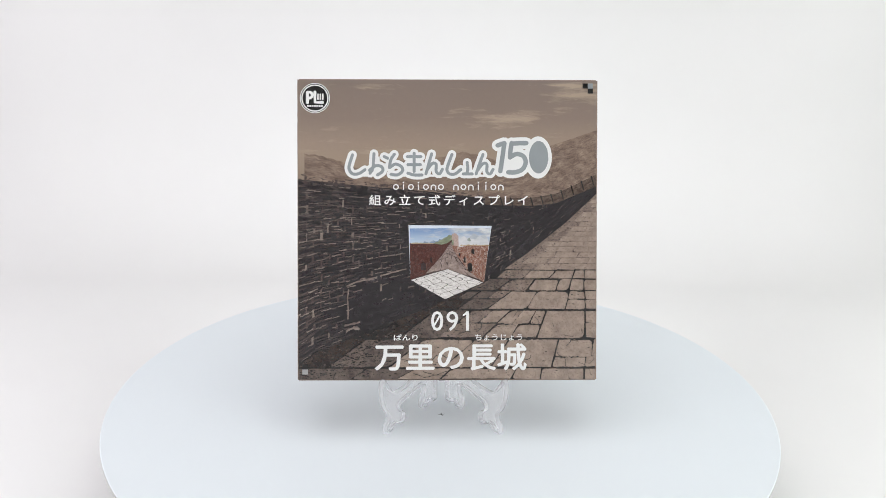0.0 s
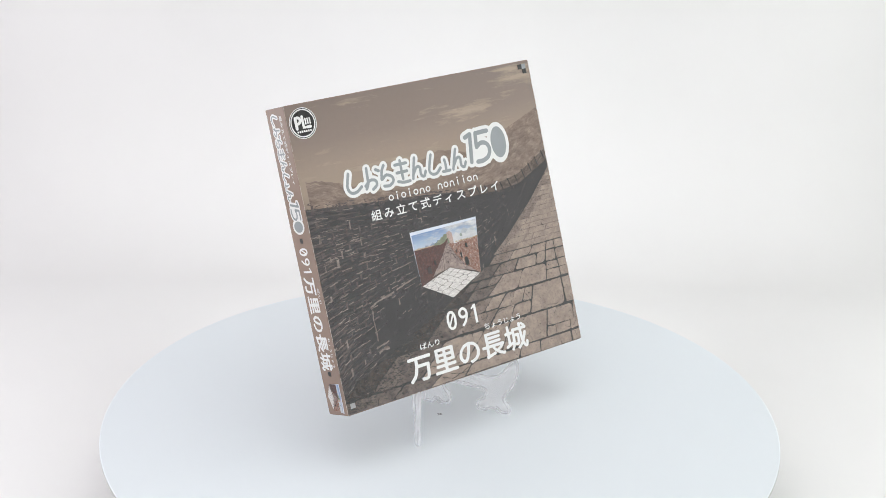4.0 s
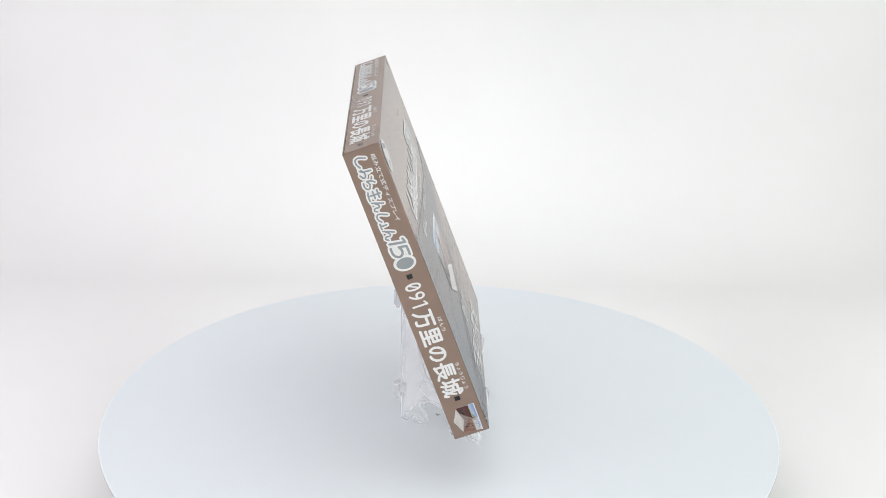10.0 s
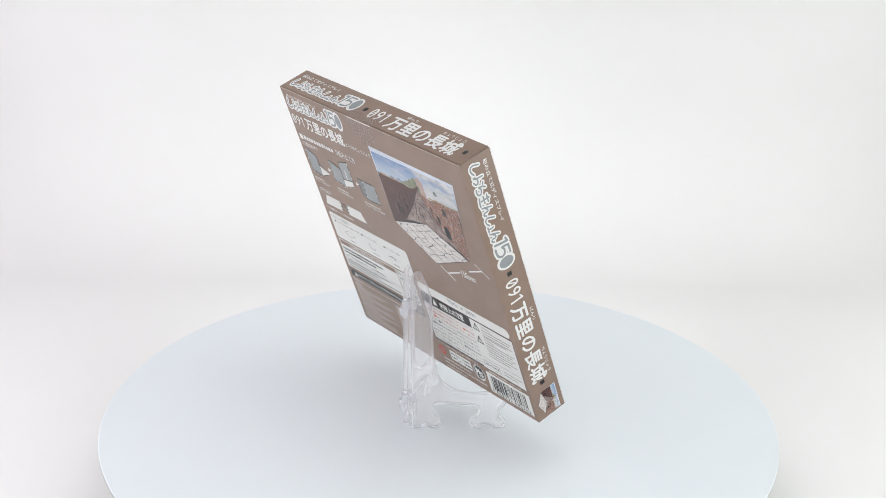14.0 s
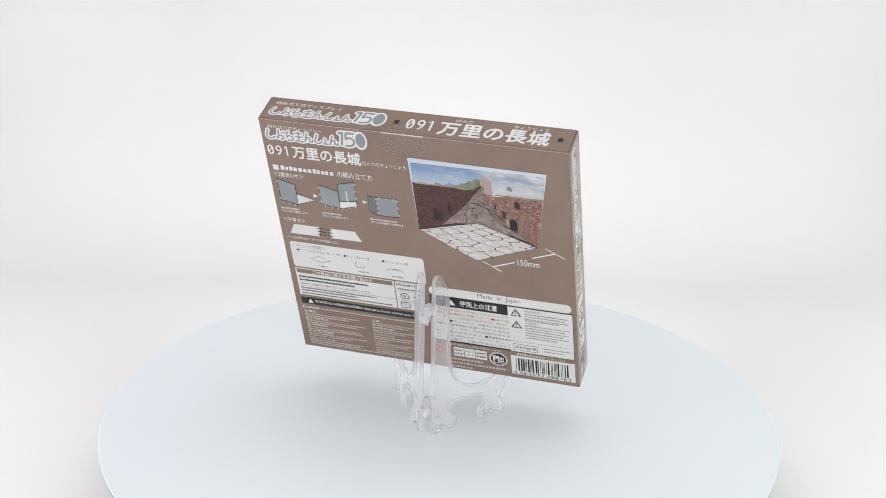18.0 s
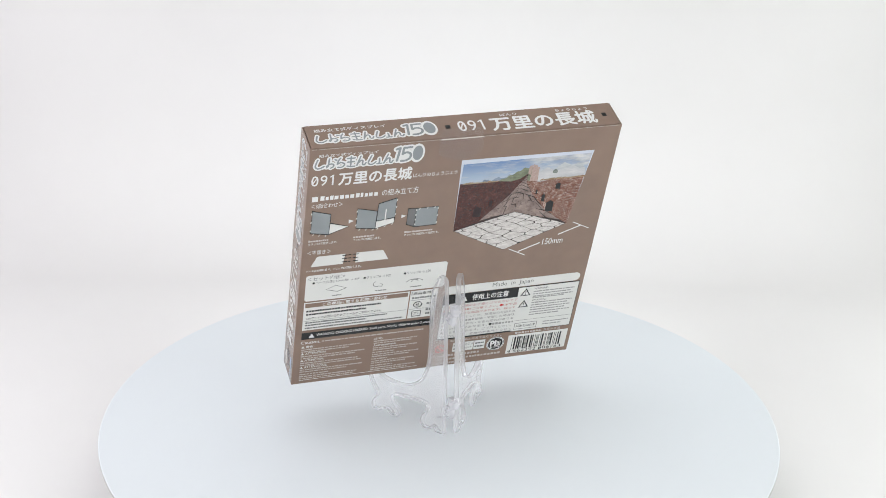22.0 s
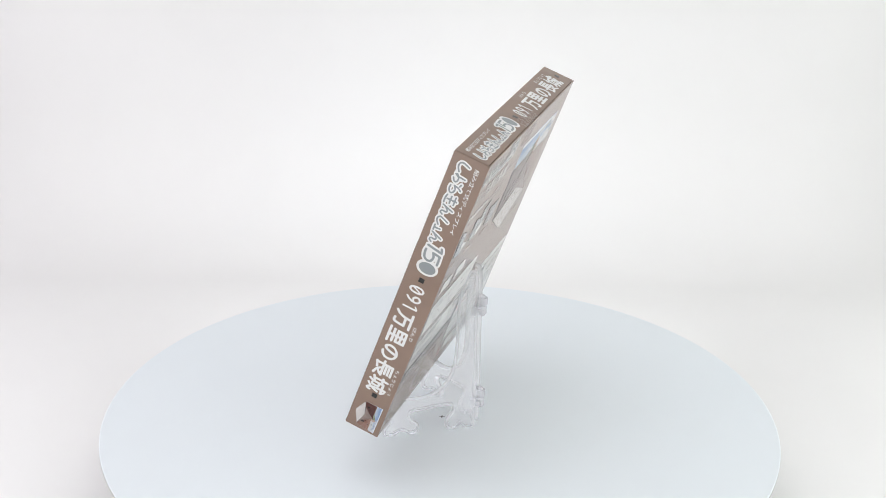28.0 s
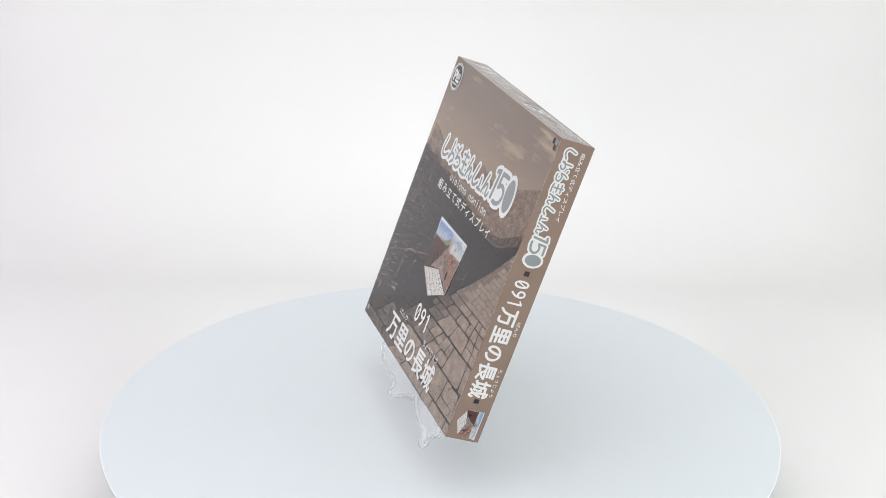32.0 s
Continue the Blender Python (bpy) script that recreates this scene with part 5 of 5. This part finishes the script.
NOTES = ((1.0, 43.0, "対象年齢未満のお子様には与えないで下", M_PINK), (17.0, 43.0, "ご注意下さい。●本製品", M_PINK), (1.0, 42.6, "さい。●小さな部品があります。誤って", M_PINK),
         (1.0, 43.0, "ります。●落としたり、無理な力を加えた", M_SOFT), (20.0, 43.0, "破損・変形した場合は", M_SOFT), (1.0, 42.8, "いで下さい。変形・変色の恐れがありま", M_SOFT),
         (6.0, 28.0, "の恐れがあります。", M_SOFT), (1.0, 42.4, "責任を負い兼ねます。ご了承ください。", M_SOFT), (1.0, 43.0, "ていない限り、交換の対象外とさせて", M_SOFT))
for i, (u0, u1, txt, m) in enumerate(NOTES):
    lettering("lettering", txt, "back", u0, 44.4 - 2.75 * i, u1, 46.2 - 2.75 * i, m, 4, 0.012)
bars("small_print", "back", [(1.0, 16.4, 41.8)], 1.6, M_PINK, 4, 16, (1.0, 1.7), 0.5)
bars("small_print", "back", [(1.0, 19.2, 33.6), (1.0, 5.4, 28.1), (29.0, 43.0, 28.1)], 1.5, M_SOFT, 4, 17, (1.0, 1.7), 0.5)
shape("bullet", "back", [ellipse(u, v, 0.85, 0.85, 12) for u, v in ((33.9, 42.6), (7.2, 39.9))], M_RED, 4.6)
shape("bullet", "back", [ellipse(u, v, 0.85, 0.85, 12) for u, v in ((10.2, 37.1), (4.4, 34.4), (29.6, 28.9))], M_DARK, 4.6)
shape("panel_frame", "back", [rect(-0.3, 20.7, 77.9, 54.5)], M_DARK, 1.0, "thin dark frame round the notes")
shape("warnings_panel", "back", [rect(42.6, 21.0, 77.6, 53.9)], M_PALE, 2, "pale panel with warning signs")
for v in (47.6, 39.0):
    shape("warning_sign", "back", [[(44.0, v), (50.0, v), (47.0, v + 5.4)]], M_DARK, 4, "black warning triangle")
    shape("warning_sign_field", "back", [[(45.0, v + 0.6), (49.0, v + 0.6), (47.0, v + 4.3)]], M_PALE, 4.5)
    shape("warning_sign_stroke", "back", [rect(46.8, v + 1.6, 47.2, v + 3.4), rect(46.8, v + 0.9, 47.2, v + 1.3)], M_DARK, 5)
lettering("lettering", "WARNING:", "back", 51.6, 51.4, 60.0, 52.8, M_MIDGREY, 4)
lettering("lettering", "WARNING:", "back", 51.6, 42.8, 60.0, 44.2, M_MIDGREY, 4)
bars("small_print", "back", [(51.6, 75.5, 49.6), (51.6, 74.0, 47.8), (51.6, 75.0, 46.0), (51.6, 70.0, 44.9), (51.6, 75.5, 41.2), (51.6, 73.0, 39.4), (51.6, 75.0, 37.6), (51.6, 72.0, 35.8), (51.6, 75.0, 34.0), (51.6, 69.0, 32.2)], 0.9, M_SOFT, 4, 18, (1.0, 2.6), 0.3)
shape("rule", "back", [rect(43.6, 28.9, 76.6, 29.1)], M_MIDGREY, 3)
shape("age_frame", "back", [rect(44.3, 22.2, 57.6, 27.0)], M_MIDGREY, 4)
shape("age_field", "back", [rect(44.6, 22.5, 57.3, 26.7)], M_PALE, 4.5)
lettering("lettering", "AGE: 15 and UP", "back", 45.2, 23.7, 56.7, 25.6, M_DARK, 5, 0.01)
bars("small_print", "back", [(61, 76, 25.6), (61, 72, 23.6)], 0.8, M_SOFT, 4, 19, (1.0, 2.2), 0.3)
lettering("lettering", "です。実際の製品とは若干異なります。", "back", 1.5, 18.4, 37.6, 20.2, M_DIM, 4)
bars("small_print", "back", [(45.8, 61.4, 18.6)], 1.4, M_DIM, 4, 20, (0.9, 1.5), 0.4)
lettering("lettering", "万里の長城", "back", 62.4, 18.4, 72.6, 20.2, M_DIM, 4)
code_panel = shape("barcode_panel", "back", [rect(42.3, 3.5, 77.8, 17.8)], M_PALE, 2, "white barcode panel")
rng = random.Random(21)
codes, u = [], 45.0
while u < 75.0:
    w = rng.choice((0.3, 0.3, 0.6, 0.9))
    codes.append(rect(u, 6.4, u + w, 16.2))
    u += w + rng.choice((0.3, 0.3, 0.6, 0.9))
for code in codes:
    shape("barcode_bar", "back", [code], M_DARK, 4, parent=code_panel)
lettering("lettering", "4 562292 886763", "back", 43.0, 3.9, 75.4, 6.0, M_DARK, 4)
badge("back", 35.1, 12.9, 5.2, 3)
for u0, u1 in ((9.8, 15.7), (15.9, 22.0), (22.2, 28.8)):
    shape("notice_frame", "back", [rect(u0, 10.4, u1, 17.4)], M_SOFT, 3)
    shape("notice_field", "back", [rect(u0 + 0.15, 10.6, u1 - 0.15, 17.2)], M_PALE, 3.5)
    if u0 != 15.9:
        bars("small_print", "back", [(u0 + 0.7, u1 - 0.7, 14.6), (u0 + 0.7, u1 - 0.7, 12.0)], 1.3, M_MIDGREY, 4, int(u0), (0.8, 1.4), 0.3)
lettering("lettering", "AGES 15", "back", 16.5, 14.5, 21.4, 16.2, M_MIDGREY, 4)
lettering("lettering", "and UP", "back", 17.0, 11.8, 21.0, 13.5, M_MIDGREY, 4)
bm = bmesh.new()
stroke(bm, "back", arc(2.6, 13.9, 2.6, 2.6, 0, 180, 14), 0.6, 4)
stroke(bm, "back", arc(2.6, 13.9, 2.6, 2.6, 180, 360, 14), 0.6, 4.1)
stroke(bm, "back", [(0.8, 15.7), (4.4, 12.1)], 0.6, 4.2)
part("age_sign", bm, M_RED, carton, "red barred age sign")
bars("small_print", "back", [(2.0, 26.5, 7.4), (2.0, 38.8, 4.6), (2.0, 20.0, 1.8)], 1.6, M_DUST, 4, 22, (1.0, 1.6), 0.5)

# the clear seal over the top edge
bm = bmesh.new()
poly(bm, "back", [(-15.6, 160.3), (-15.6, 153.0)] + arc(-4.25, 153.0, 11.35, 6.0, 180, 360, 16) + [(7.1, 160.3)], 5.5)
seal = part("tape_seal", bm, M_TAPE, carton, "clear glossy tape seal")
bm = bmesh.new()
poly(bm, "top", rect(-15.6, 0.2, 7.1, 7.0), 5.5)
part("tape_fold", bm, M_TAPE, seal)
shape("raw_edge", "back", [rect(-15.2, 159.75, 6.8, 160.5)], M_RAW, 5, "white raw edge of the card")

for u0, u1 in ((-79.2, -15.4), (7.0, 79.2)):
    shape("worn_edge", "back", [rect(u0, 160.12, u1, 160.4)], M_DUST, 5, "pale worn edge of the flap")
rng = random.Random(44)
for side in (-1, 1):
    worn, v = [], 0.6
    while v < 159.5:
        e = min(v + rng.uniform(3, 16), 160.0)
        w = rng.uniform(0.10, 0.34)
        worn.append([(side * (79.98 - w), v), (side * 79.98, v), (side * 79.98, e), (side * (79.98 - w * rng.uniform(0.5, 1)), e)][::side])
        v = e + rng.uniform(0, 3)
    tagged(shape("worn_fold", "front", worn, M_DUST, 8.5, "pale rubbed corner fold of the card"), kind="stuff")

# the dimension line beside the large picture
bm = bmesh.new()
stroke(bm, "back", [(31.7, 83.5), (41.5, 78.0)], 0.45, 3)
stroke(bm, "back", [(65.6, 97.8), (75.1, 92.7)], 0.45, 3)
stroke(bm, "back", [(37.4, 81.1), (48.5, 85.7)], 0.7, 3)
stroke(bm, "back", [(58.5, 90.4), (69.9, 95.1)], 0.7, 3)
part("dimension_line", bm, M_WHITE, carton, "white dimension line")
lettering("lettering", "150mm", "back", 50.2, 84.2, 61.7, 88.3, M_WHITE, 4)


# ---- moves: the turntable turns at an even rate and carries easel and box ----
def motions():
    rate, first = 8.9237, 1.9314
    for thing, rest in ((turntable, DISC_REST), (easel, EASEL_REST), (carton, BOX_REST)):
        walk(thing, [(i * 0.5, pose(0, 0, 0, 0, 0, first + rate * i * 0.5) @ rest) for i in range(65)])


motions()
